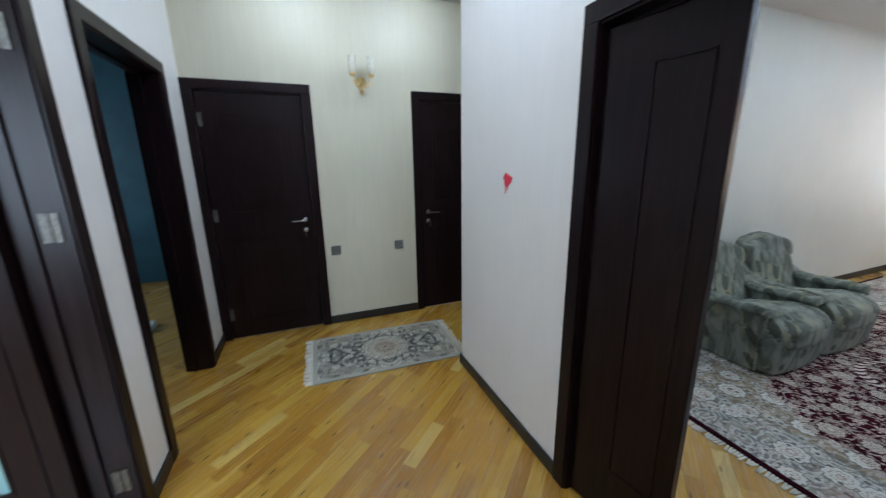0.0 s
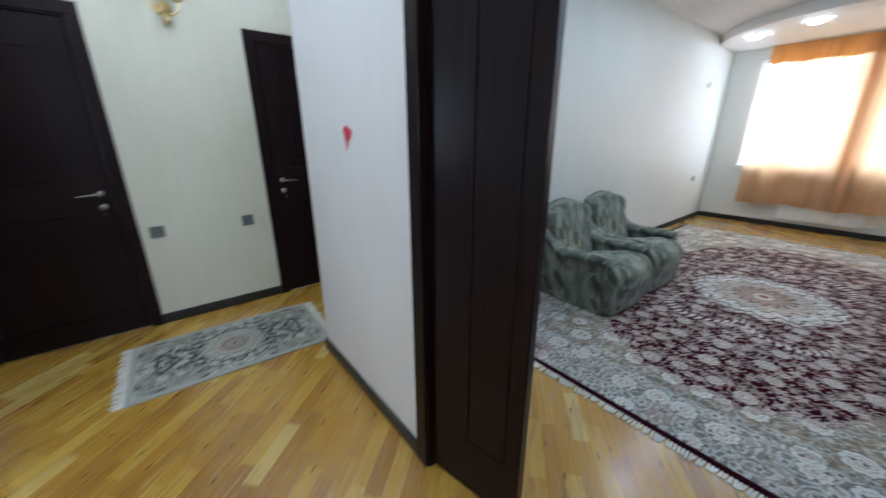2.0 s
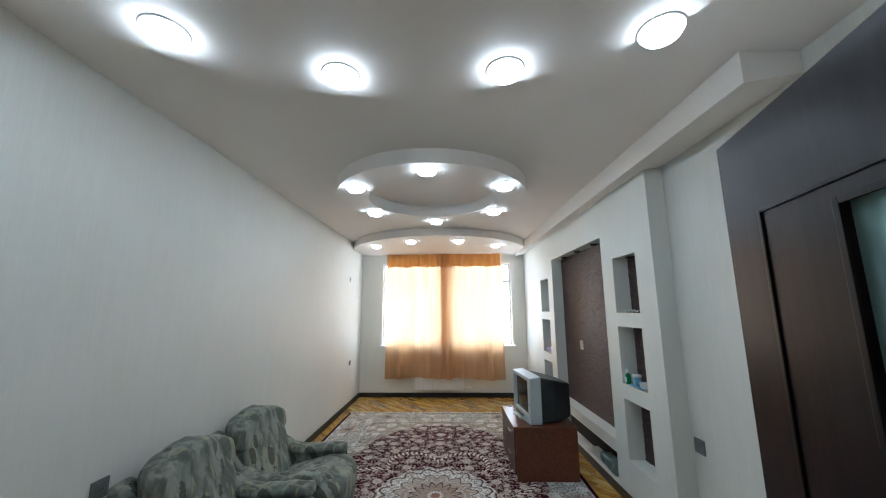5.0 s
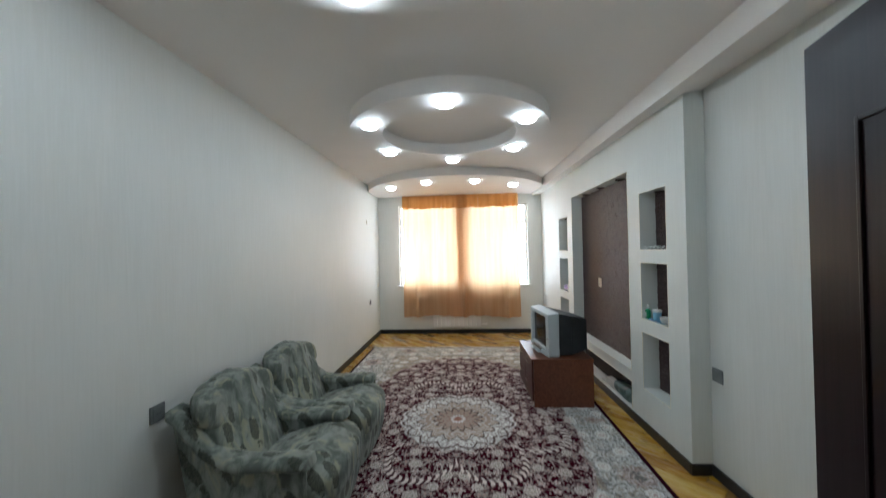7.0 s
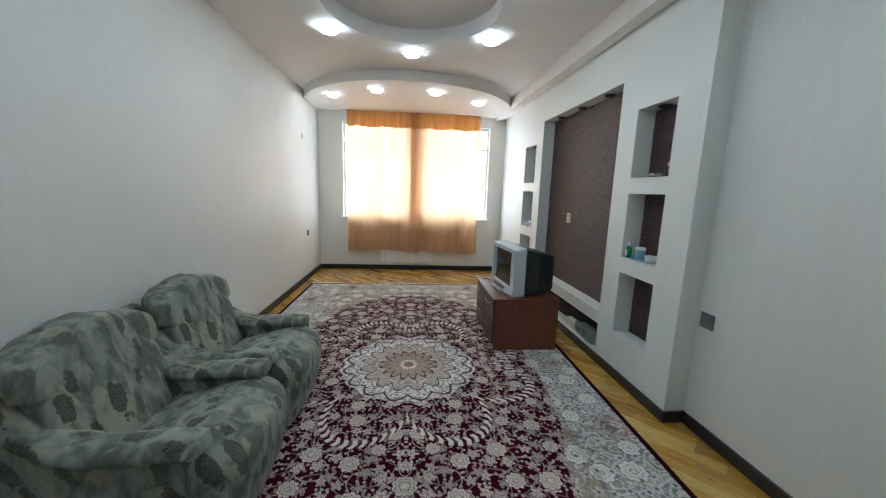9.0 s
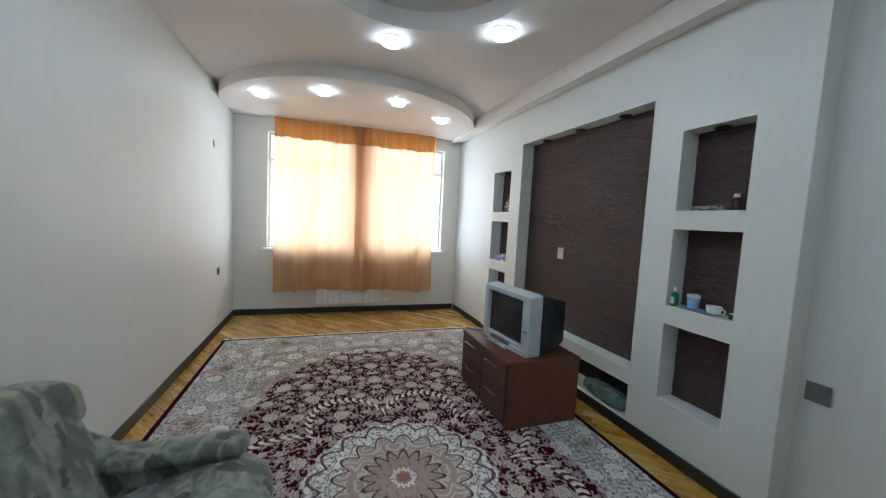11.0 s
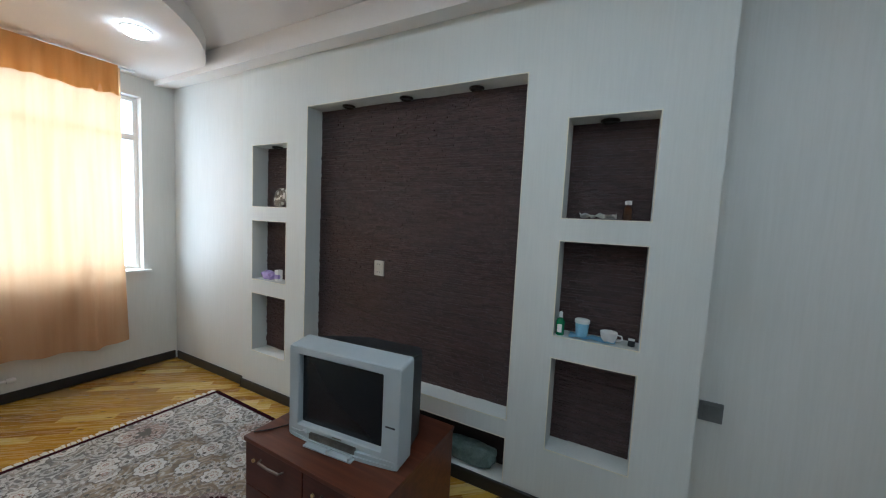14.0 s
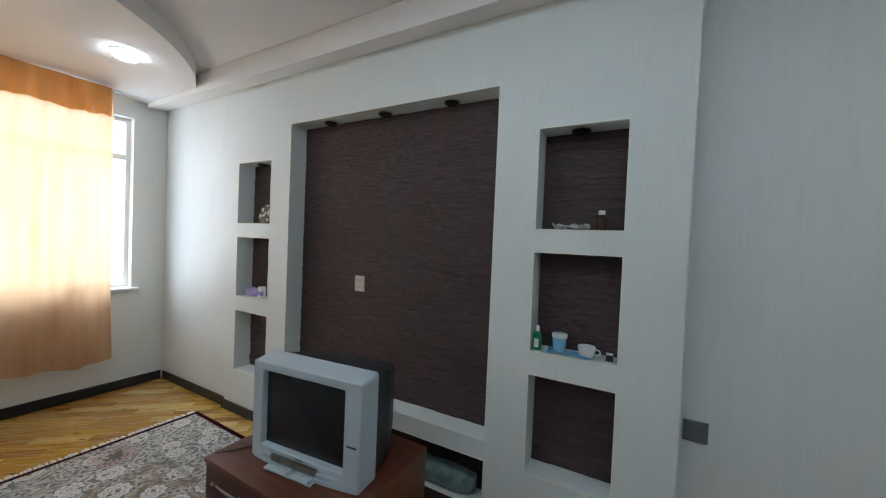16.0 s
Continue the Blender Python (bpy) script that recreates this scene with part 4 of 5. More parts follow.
KITCHEN_LEAF = pose(0.004, -0.157, 0.0, rz=-95)
leaf(d4, 0.735, 1.97, True, KITCHEN_LEAF, 0.675, -1, mid=-0.115, half=0.088, lift=0.047, ring_mid=-0.08)
for z in (0.215, 1.245, 1.835):
    hinge(d4, 0.004, -0.045, z, 90)
d5 = tagged(thing("door_5", "open dark double door with frosted panes and a narrow fixed leaf", "door", pose(2.095, YD, 0, rz=180)), kind="structure")
surround(d5, 1.09, 1.87, 0.12)
leaf(d5, 0.385, 1.855, False, pose(1.085, -0.022, 0, rz=-169.4))
leaf(d5, 0.67, 1.85, True, pose(-0.045, -0.142, 0, rz=-103), 0.615, -1, mid=-0.042)
for z in (0.24, 1.165, 1.66):
    hg = part("hinge", boxes((0.0, -0.128, z - 0.055, 0.003, -0.088, z + 0.055), bevel=0.001), IRON, d5, "worn steel hinge")
    part("leaf_plate", boxes((-0.004, 0.006, -0.05, -0.0005, 0.039, 0.05), bevel=0.001), IRON, hg, m=pose(-0.045, -0.142, z, rz=-103))
    part("knuckle", lathe(bmesh.new(), [(0, -0.05), (0.006, -0.05), (0.006, 0.05), (0, 0.05)], (0.004, -0.138, z), n=10), IRON, hg, smooth=True)


# ---- living room ----
def downlight(m, lit):
    d = thing("downlight", "lit round glass downlight set in the ceiling", "ceiling light", m, "ceiling downlights")
    part("rim", lathe(bmesh.new(), [(0.072, 0.0), (0.080, 0.0), (0.080, -0.004), (0.076, -0.007), (0.072, -0.004)], n=28), WHITE, d, smooth=True)
    part("glass", lathe(bmesh.new(), [(0.0715, -0.001), (0.071, -0.016), (0.060, -0.031), (0.032, -0.040), (0.0, -0.042)], n=24), lit, d, "glowing glass", smooth=True)
    return d


lamp = downlight(pose(CX, CY - R_SPOT, LOW), LIT)
for k in range(1, 6):
    a = radians(-90 + 60 * k)
    copy_thing(lamp, pose(CX + R_SPOT * 0.96 * math.cos(a), CY + R_SPOT * 1.03 * math.sin(a), LOW))
for px, py in ((0.46, 7.49), (1.045, 7.15), (1.75, 7.13), (2.34, 7.52), (0.62, 3.12), (1.18, 3.38), (1.885, 3.37), (2.42, 3.17)):
    copy_thing(lamp, pose(px, py, LOW))
lamp = downlight(pose(-0.72, 1.06, HC), LIT_HALL)
# The pair at x 1.85 is added; only the others show on the floor.
for px, py in ((-0.70, 1.96), (0.44, 1.23), (0.76, 1.76), (1.85, 0.72), (1.85, 1.62)):
    copy_thing(lamp, pose(px, py, HC))

RX, RY = 1.468, 5.22


def tassels(bm, x0, x1, y0, y1, step, z):
    """Loose knotted threads between two edges along x."""
    rnd = random.Random(5)
    x = x0
    while x < x1:
        w, sx = step * 0.62, rnd.uniform(-0.012, 0.012)
        q = (y1 - y0) * rnd.uniform(0.75, 1.05)
        lo = [(x, y0), (x + w, y0), (x + w * 1.15 + sx, y0 + q), (x - w * 0.15 + sx, y0 + q)]
        vs = [bm.verts.new((a, b, zz)) for zz in (z, z + 0.005) for a, b in lo]
        for f in ((0, 1, 2, 3), (4, 5, 6, 7), (0, 1, 5, 4), (1, 2, 6, 5), (2, 3, 7, 6), (3, 0, 4, 7)):
            bm.faces.new([vs[i] for i in f])
        x += step
    return bm


def rug(name, label, m, hx, hy, mat, fringe, step):
    r = thing(name, label, "rug", m)
    bm = bmesh.new()
    box(bm, -hx, -hy, 0.001, hx, hy, 0.011, bevel=0.003, seg=2)
    part("woven_top", bm, mat, r)
    for s in (1, -1):
        part("fringe", tassels(bmesh.new(), -hx, hx - step * 0.6, s * hy, s * (hy + fringe), step, 0.001), FRINGE, r, "cream thread fringe")
    return r


rug("rug", "large wine-red oriental floral rug with cream medallion and border", pose(RX, RY, 0), 1.345, 2.30, RUG, 0.05, 0.016)
rug("mat", "small grey oriental mat with white fringe on parquet", pose(-0.56, 1.50, 0, rz=-2), 0.33, 0.545, MAT_RUG, 0.06, 0.014)


def armchair(m):
    """Low armchair with a broad T-shaped front, sweeping arms and a rolled head cushion; it faces local +x."""
    c = thing("armchair", "plump grey-green leaf-patterned armchair standing on the rug against the wall", "armchair", m, "pair of armchairs")
    bm = bmesh.new()
    box(bm, 0.17, -0.29, 0.02, 0.70, 0.29, 0.30, 0.03, 3)
    part("base", bm, FABRIC, c, smooth=True)

    def skirt_shape(p):
        q = p.copy()
        q.x += 0.022 * (1 - (p.y / 0.31) ** 2) + 0.004 * math.sin(p.y * 37) * math.sin(p.z * 20) - 0.02 * max(0.0, -p.z) / 0.15
        return q
    part("front_skirt", puff(bmesh.new(), (0.745, 0, 0.167), (0.068, 0.312, 0.152), 0.28, 48, 20, skirt_shape), FABRIC, c, smooth=True)

    def seat_shape(p):
        q = p.copy()
        if p.z > 0:
            q.z += 0.085 * (p.x - 0.12) / 0.3 if p.x < 0.12 else 0.0
            q.z += 0.030 * math.cos(min(1.57, abs(p.y) * 5.0)) - (0.02 if abs(p.y) > 0.2 and p.x < 0.2 else 0.0)
        q.z -= 0.060 * max(0.0, p.x - 0.22) / 0.14
        q.z += 0.005 * math.sin(p.x * 29) * math.sin(p.y * 25 + 1)
        q.x += 0.012 * math.cos(p.y * 5)
        return q
    part("seat", puff(bmesh.new(), (0.50, 0, 0.325), (0.345, 0.318, 0.078), 0.40, 56, 22, seat_shape), FABRIC, c, smooth=True)

    def back_shape(p):
        q = p.copy()
        q.x += -0.36 * p.z + 0.03 * math.cos(p.y * 5) + 0.010 * math.cos(p.y * 21) * math.cos(p.z * 5)
        return q
    part("backrest", puff(bmesh.new(), (0.205, 0, 0.49), (0.082, 0.270, 0.245), 0.5, 56, 26, back_shape), FABRIC, c, smooth=True)

    def roll_shape(p):
        q = p.copy()
        q.z -= 0.055 * (p.y / 0.29) ** 2
        q.x += 0.012 * math.cos(p.y * 21) - 0.22 * p.z + 0.02 * (p.y / 0.29) ** 2
        q.z += 0.010 * math.cos(p.y * 21) + 0.003 * math.sin(p.y * 63 + p.x * 30)
        return q
    part("head_roll", puff(bmesh.new(), (0.140, 0, 0.703), (0.094, 0.295, 0.097), 0.55, 64, 24, roll_shape), FABRIC, c, smooth=True)
    curve = [(0.712, 0.470), (0.64, 0.474), (0.55, 0.468), (0.45, 0.460), (0.36, 0.462), (0.28, 0.482), (0.205, 0.528), (0.13, 0.605), (0.06, 0.685), (0.015, 0.725)]
    for s in (1, -1):
        yo = s * 0.258
        bm = bmesh.new()
        pts = [(0.15, 0.015), (0.705, 0.015)] + [(a, b - 0.03) for a, b in curve]
        for y in (yo - 0.058, yo + 0.058):
            bm.faces.new([bm.verts.new((a, y, b)) for a, b in pts])
        bm.verts.ensure_lookup_table()
        n = len(pts)
        for i in range(n):
            bm.faces.new((bm.verts[i], bm.verts[(i + 1) % n], bm.verts[n + (i + 1) % n], bm.verts[n + i]))
        bmesh.ops.recalc_face_normals(bm, faces=bm.faces)
        bmesh.ops.bevel(bm, geom=[e for e in bm.edges], offset=0.014, segments=3, affect="EDGES", clamp_overlap=True)
        part("arm", bm, FABRIC, c, smooth=True)
        fine = []
        for (a0, b0), (a1, b1) in zip(curve, curve[1:]):
            fine += [(a0 + (a1 - a0) * q, yo + s * 0.008, b0 + (b1 - b0) * q - 0.032 + 0.003 * math.sin(19 * a0 + 6 * q)) for q in (0, 0.34, 0.67)]
        fine = [(0.724, yo + s * 0.006, 0.418)] + fine + [(0.008, yo + s * 0.008, 0.70)]
        part("arm_pad", tube(bmesh.new(), fine, 0.076, 0.038, 18), FABRIC, c, smooth=True)
        part("arm_front", puff(bmesh.new(), (0.710, yo, 0.240), (0.014, 0.060, 0.224), 0.3), FABRIC, c, smooth=True)
        cord = [(0.724, yo - s * 0.056, 0.03), (0.726, yo - s * 0.056, 0.25), (0.724, yo - s * 0.05, 0.43), (0.722, yo, 0.452), (0.724, yo + s * 0.058, 0.43), (0.726, yo + s * 0.062, 0.25), (0.724, yo + s * 0.062, 0.03)]
        part("piping", tube(bmesh.new(), cord, 0.004, 0.004, 8, Vector((1, 0, 0))), FABRIC, c, smooth=True)
    for x in (0.22, 0.66):
        for y in (-0.25, 0.25):
            part("foot", lathe(bmesh.new(), [(0.02, 0.011), (0.024, 0.03)], (x, y, 0), n=12), BLACK, c)
    return c


chair = armchair(pose(0.07, 4.068, 0))
copy_thing(chair, pose(0.07, 4.735, 0, rz=-1.5))


def tv_cabinet(m):
    """Low cabinet; its front looks along local -x, local y is its width."""
    c = thing("tv_cabinet", "low reddish-brown wooden cabinet with four drawers on the rug", "cabinet", m)
    w, d, h = 0.36, 0.56, 0.46
    part("side_panel", boxes((0.014, -w, 0.012, d, -w + 0.018, h - 0.02), bevel=0.002), CABINET, c)
    part("side_panel", boxes((0.014, w - 0.018, 0.012, d, w, h - 0.02), bevel=0.002), CABINET, c)
    part("back_panel", boxes((d - 0.008, -w + 0.018, 0.02, d - 0.002, w - 0.018, h - 0.02)), CABINET, c)
    part("plinth", boxes((0.03, -w + 0.018, 0.012, 0.05, w - 0.018, 0.06), (0.05, -w + 0.018, 0.05, d - 0.008, w - 0.018, 0.062)), CAB_FRONT, c)
    bm = bmesh.new()
    box(bm, -0.008, -w - 0.006, h - 0.02, d + 0.002, w + 0.006, h, 0.004, 2)
    part("top", bm, CABINET, c)
    for y0, y1 in ((-w + 0.003, -0.003), (0.003, w - 0.003)):
        for z0, z1 in ((0.065, 0.245), (0.25, 0.437)):
            bm = bmesh.new()
            box(bm, -0.003, y0, z0, 0.0135, y1, z1, 0.004, 2)
            dr = part("drawer", bm, CAB_FRONT, c)
            ym, zh = (y0 + y1) / 2, z1 - 0.045
            bm = tube(bmesh.new(), [(-0.004, ym - 0.07, zh), (-0.022, ym - 0.065, zh), (-0.026, ym, zh), (-0.022, ym + 0.065, zh), (-0.004, ym + 0.07, zh)], 0.005, 0.005, 8, Vector((0, 0, 1)))
            part("handle", bm, PULL, dr, "worn metal bow handle", smooth=True)
        part("lock", lathe(bmesh.new(), [(0.0, -0.012), (0.008, -0.010), (0.008, -0.003)], (0, (y0 + y1) / 2 + (0.12 if y0 > -0.1 else 0.12), 0.37), "X", 12), BRASS, c, smooth=True)
    return c


tv_cabinet(pose(2.19, 5.775, 0, rz=0.5))


def television(m):
    """Tube set; its screen looks along local -x, the controls are on local -y."""
    t = thing("television", "silver tube television with black back standing on the cabinet", "television", m)
    W, H = 0.275, 0.418
    y0, y1, z0, z1 = -0.195, 0.22, 0.062, 0.366

    def loop(bm, x, ya, yb, za, zb, r, k=5):
        """A rounded rectangle across the set's depth."""
        out = []
        for cy, cz, a0 in ((yb - r, zb - r, 0), (ya + r, zb - r, 90), (ya + r, za + r, 180), (yb - r, za + r, 270)):
            for i in range(k):
                a = radians(a0 + 90 * i / (k - 1))
                out.append(bm.verts.new((x, cy + r * math.cos(a), cz + r * math.sin(a))))
        return out
    bm = bmesh.new()
    loops = [loop(bm, 0.106, -W + 0.006, W - 0.006, 0.004, H - 0.006, 0.010), loop(bm, 0.102, -W, W, 0.0, H, 0.012), loop(bm, 0.004, -W, W, 0.0, H - 0.014, 0.012),
             loop(bm, 0.0, -W + 0.004, W - 0.004, 0.004, H - 0.018, 0.010),
             loop(bm, 0.0, y0 - 0.006, y1 + 0.006, z0 - 0.006, z1 + 0.006, 0.006), loop(bm, 0.005, y0 - 0.002, y1 + 0.002, z0 - 0.002, z1 + 0.002, 0.005), loop(bm, 0.030, y0, y1, z0, z1, 0.004)]
    for p, q in zip(loops, loops[1:]):
        for i in range(len(p)):
            bm.faces.new((p[i], p[(i + 1) % len(p)], q[(i + 1) % len(p)], q[i]))
    part("bezel", bm, SILVER, t, "silver plastic front")
    for k, (za, zb, out) in enumerate(((0.003, 0.017, 0.020), (0.019, 0.034, 0.014))):
        arc = [(-out * (1 - (yy / 0.262) ** 2) - 0.001, yy) for yy in [0.262 - 0.524 * i / 16 for i in range(17)]]
        part("lip", prism(bmesh.new(), [(0.012, 0.262)] + arc + [(0.012, -0.262)], za, zb), SILVER, t)
    bm = bmesh.new()
    n = 14
    grid = [[bm.verts.new((0.026 - 0.014 * (1 - (2 * i / n - 1) ** 2) * (1 - (2 * j / n - 1) ** 2), y0 + (y1 - y0) * i / n, z0 + (z1 - z0) * j / n)) for j in range(n + 1)] for i in range(n + 1)]
    for i in range(n):
        for j in range(n):
            bm.faces.new((grid[i][j], grid[i + 1][j], grid[i + 1][j + 1], grid[i][j + 1]))
    part("screen", bm, SCREEN, t, "dark switched-off glass tube", smooth=True)
    bm = bmesh.new()
    a = [(0.105, -W + 0.012, 0.012), (0.105, W - 0.012, 0.012), (0.105, W - 0.012, H - 0.012), (0.105, -W + 0.012, H - 0.012)]
    b = [(0.24, -W + 0.03, 0.012), (0.24, W - 0.03, 0.012), (0.24, W - 0.03, H - 0.04), (0.24, -W + 0.03, H - 0.04)]
    c = [(0.43, -0.15, 0.03), (0.43, 0.15, 0.03), (0.43, 0.15, 0.33), (0.43, -0.15, 0.33)]
    rings = [[bm.verts.new(p) for p in q] for q in (a, b, c)]
    for q, r in zip(rings, rings[1:]):
        for i in range(4):
            bm.faces.new((q[i], q[(i + 1) % 4], r[(i + 1) % 4], r[i]))
    bm.faces.new(rings[0])
    bm.faces.new(rings[-1])
    bmesh.ops.bevel(bm, geom=[e for e in bm.edges], offset=0.008, segments=2, affect="EDGES")
    part("back_shell", bm, BLACK, t, "black plastic back")
    part("connector_bay", boxes((-0.0165, -0.085, 0.022, -0.004, 0.145, 0.046), bevel=0.001), PULL, t, "open bay with sockets")
    part("front_flap", boxes((-0.046, -0.09, 0.004, -0.018, 0.15, 0.010), (-0.046, 0.025, 0.010, -0.02, 0.032, 0.024), (-0.046, -0.082, 0.010, -0.02, -0.075, 0.024), bevel=0.0015), SILVER, t, "folded-down pale flap")
    part("button", lathe(bmesh.new(), [(0, -0.008), (0.012, -0.008), (0.014, 0.0)], (0, 0.185, 0.03), "X", 14), SILVER, t, smooth=True)
    part("button", boxes((-0.004, -0.23, 0.018, 0.002, -0.20, 0.028), bevel=0.001), CHROME, t)
    part("slot", boxes((-0.002, -0.258, 0.165, 0.003, -0.215, 0.171)), BLACK, t)
    part("maker_mark", boxes((-0.0015, -0.01, 0.049, 0.002, 0.035, 0.0535)), PULL, t)
    return t


television(pose(2.325, 5.725, 0.461, rz=6.5))
cable = thing("power_cable", "thin black power cable lying on the cabinet top", "cable")
part("cord", tube(bmesh.new(), [(2.47, 6.02, 0.465), (2.40, 6.07, 0.464), (2.33, 6.05, 0.464), (2.27, 6.08, 0.464), (2.215, 6.125, 0.464)], 0.003, 0.003, 8, Vector((0, 0, 1))), BLACK, cable, smooth=True)


def curtain(x0, x1, seed, low, pleats=()):
    """One sheer curtain gathered in soft uneven folds."""
    rnd = random.Random(seed)
    ph = [rnd.uniform(0, 6.28) for _ in range(8)]
    bm = bmesh.new()
    nu, nv = 90, 40
    w = x1 - x0
    grid = []
    for i in range(nu + 1):
        u = i / nu
        col = []
        for j in range(nv + 1):
            v = j / nv
            loose = 0.35 + 0.65 * v
            fold = 0.016 * math.sin(25 * u + ph[0] + 1.2 * v) + 0.006 * math.sin(52 * u + ph[1]) * (1.2 - loose) + 0.018 * math.sin(13 * u + ph[2] - 2 * v)
            for p in pleats:
                fold -= 0.07 * math.exp(-((u - p) / 0.035) ** 2) * max(0.0, min(1.0, (v - 0.70) / 0.08))
            hem = low(u) + 0.012 * math.sin(9 * u + ph[3]) + 0.006 * math.sin(31 * u + ph[4])
            z = 2.485 + (hem - 2.485) * v
            x = x0 + w * u + 0.012 * math.sin(5 * v + ph[5]) * (u - 0.5) + 0.02 * (u - 0.5) * v
            col.append(bm.verts.new((x, 8.375 + fold * (0.5 + 0.5 * v) - 0.02 * v, z)))
        grid.append(col)
    for i in range(nu):
        for j in range(nv):
            bm.faces.new((grid[i][j], grid[i + 1][j], grid[i + 1][j + 1], grid[i][j + 1]))
    return bm


def valance(x0, x1, seed):
    """The gathered double hem along the top of a curtain."""
    rnd = random.Random(seed)
    ph = [rnd.uniform(0, 6.28) for _ in range(4)]
    bm = bmesh.new()
    nu, nv = 120, 8
    grid = []
    for i in range(nu + 1):
        u = i / nu
        row = []
        for j in range(nv + 1):
            v = j / nv
            y = 8.352 + (0.010 * math.sin(70 * u + ph[0]) + 0.007 * math.sin(41 * u + ph[1] + 2 * v)) * (0.4 + 0.6 * v)
            z = 2.492 - (0.232 + 0.008 * math.sin(17 * u + ph[2]) + 0.004 * math.sin(53 * u + ph[3])) * v
            row.append(bm.verts.new((x0 + (x1 - x0) * u, y, z)))
        grid.append(row)
    for i in range(nu):
        for j in range(nv):
            bm.faces.new((grid[i][j], grid[i + 1][j], grid[i + 1][j + 1], grid[i][j + 1]))
    return bm


for x0, x1, sd, low, pleats in ((0.475, 1.60, 3, lambda u: 0.335 + 0.01 * u, (0.24, 0.93)), (1.455, 2.535, 8, lambda u: 0.345 - 0.03 * u, (0.12, 0.80))):
    cu = thing("curtain", "sheer apricot organza curtain hanging before a bright window", "curtain", None, "window curtains")
    back = 0.0 if sd == 3 else -0.03
    part("cloth", curtain(x0, x1, sd, low, pleats), SHEER, cu, smooth=True, m=pose(0, back, 0))
    part("heading", valance(x0, x1 - 0.02, sd), VALANCE, cu, "doubled orange heading band", smooth=True, m=pose(0, back, 0))
rail = thing("curtain_rail", "narrow white curtain rail fixed to the ceiling", "curtain rail")
part("track", boxes((0.40, 8.37, 2.488, 2.64, 8.40, 2.5), bevel=0.002), WHITE, rail)


def radiator():
    r = thing("radiator", "white sectional radiator under the window behind the curtain", "radiator", pose(0.985, 8.455, 0.135))
    for i in range(11):
        x = 0.04 + i * 0.078
        bm = bmesh.new()
        box(bm, x - 0.037, -0.042, 0, x + 0.037, 0.042, 0.40, 0.012, 3)
        part("section", bm, WHITE, r)
    part("pipe", tube(bmesh.new(), [(0.87, 0, 0.035), (0.92, 0, 0.035), (0.935, 0.0, 0.035)], 0.011, 0.011, 10), WHITE, r, smooth=True)
    part("valve", lathe(bmesh.new(), [(0, 0), (0.017, 0), (0.019, 0.03), (0.012, 0.045), (0, 0.045)], (0.93, 0, 0.035), "X", 12), WHITE, r, smooth=True)
    for x in (0.10, 0.75):
        part("bracket", boxes((x, 0.038, 0.30, x + 0.03, 0.046, 0.34)), WHITE, r)
    return r


radiator()


def socket(m, mat, label, w=0.08, h=0.08, holes=True, double=False, group=""):
    """A wall plate: local y points out of the wall."""
    s = thing("wall_socket", label, "socket", m, group)
    bm = bmesh.new()
    box(bm, -w / 2, 0.0, -h / 2, w / 2, 0.010, h / 2, 0.003, 2)
    part("plate", bm, mat, s)
    for zc in ((-h / 4, h / 4) if double else (0.0,)):
        hh = h * (0.19 if double else 0.36)
        part("insert", boxes((-w * 0.36, 0.009, zc - hh, w * 0.36, 0.0125, zc + hh), bevel=0.001), mat, s)
        if holes:
            for x in (-0.0095, 0.0095):
                part("hole", lathe(bmesh.new(), [(0, 0.0124), (0.003, 0.0124), (0.003, 0.0135), (0, 0.0135)], (x, 0, zc), "Y", 10), BLACK, s)
    return s


socket(pose(0, 3.78, 0.685, rz=-90), GREY_PL, "dark grey square wall socket beside the armchair", 0.085, 0.085)
socket(pose(0, 7.84, 0.67, rz=-90), GREY_PL, "dark grey square wall socket near the window", 0.075, 0.075)
socket(pose(0, 7.70, 1.99, rz=-90), BEIGE_PL, "small pale switch plate high on the wall", 0.05, 0.07, False)
socket(EAST @ pose(-0.10, -0.13, 0.664), GREY_PL, "grey square wall switch beside the niche panel", 0.085, 0.085, False)
socket(pose(XB, 1.235, 0.692, rz=-90), GREY_PL, "grey square wall socket in the hall", 0.082, 0.082, group="hall sockets")
socket(pose(XB, 1.812, 0.692, rz=-90), GREY_PL, "grey square wall socket in the hall", 0.082, 0.082, group="hall sockets")
socket(EAST @ pose(1.70, -0.128, 1.095), BEIGE_PL, "beige double socket on the dark stone", 0.075, 0.10, True, True)

# dead niche lights
niche_lamp = thing("niche_light", "unlit dark recessed spotlight in the niche ceiling", "spotlight", EAST @ pose(1.05, -0.07, 2.138), "niche spotlights")
part("rim", lathe(bmesh.new(), [(0.026, 0), (0.041, 0), (0.041, -0.006), (0.033, -0.011), (0.026, -0.005)], n=18), DARK_BRONZE, niche_lamp, smooth=True)
part("lens", lathe(bmesh.new(), [(0, -0.002), (0.026, -0.002), (0.026, 0.0)], n=18), BLACK, niche_lamp)
for u, z in ((1.50, 2.138), (1.95, 2.138), (0.385, 1.912), (2.645, 1.912)):
    copy_thing(niche_lamp, EAST @ pose(u, -0.07, z))


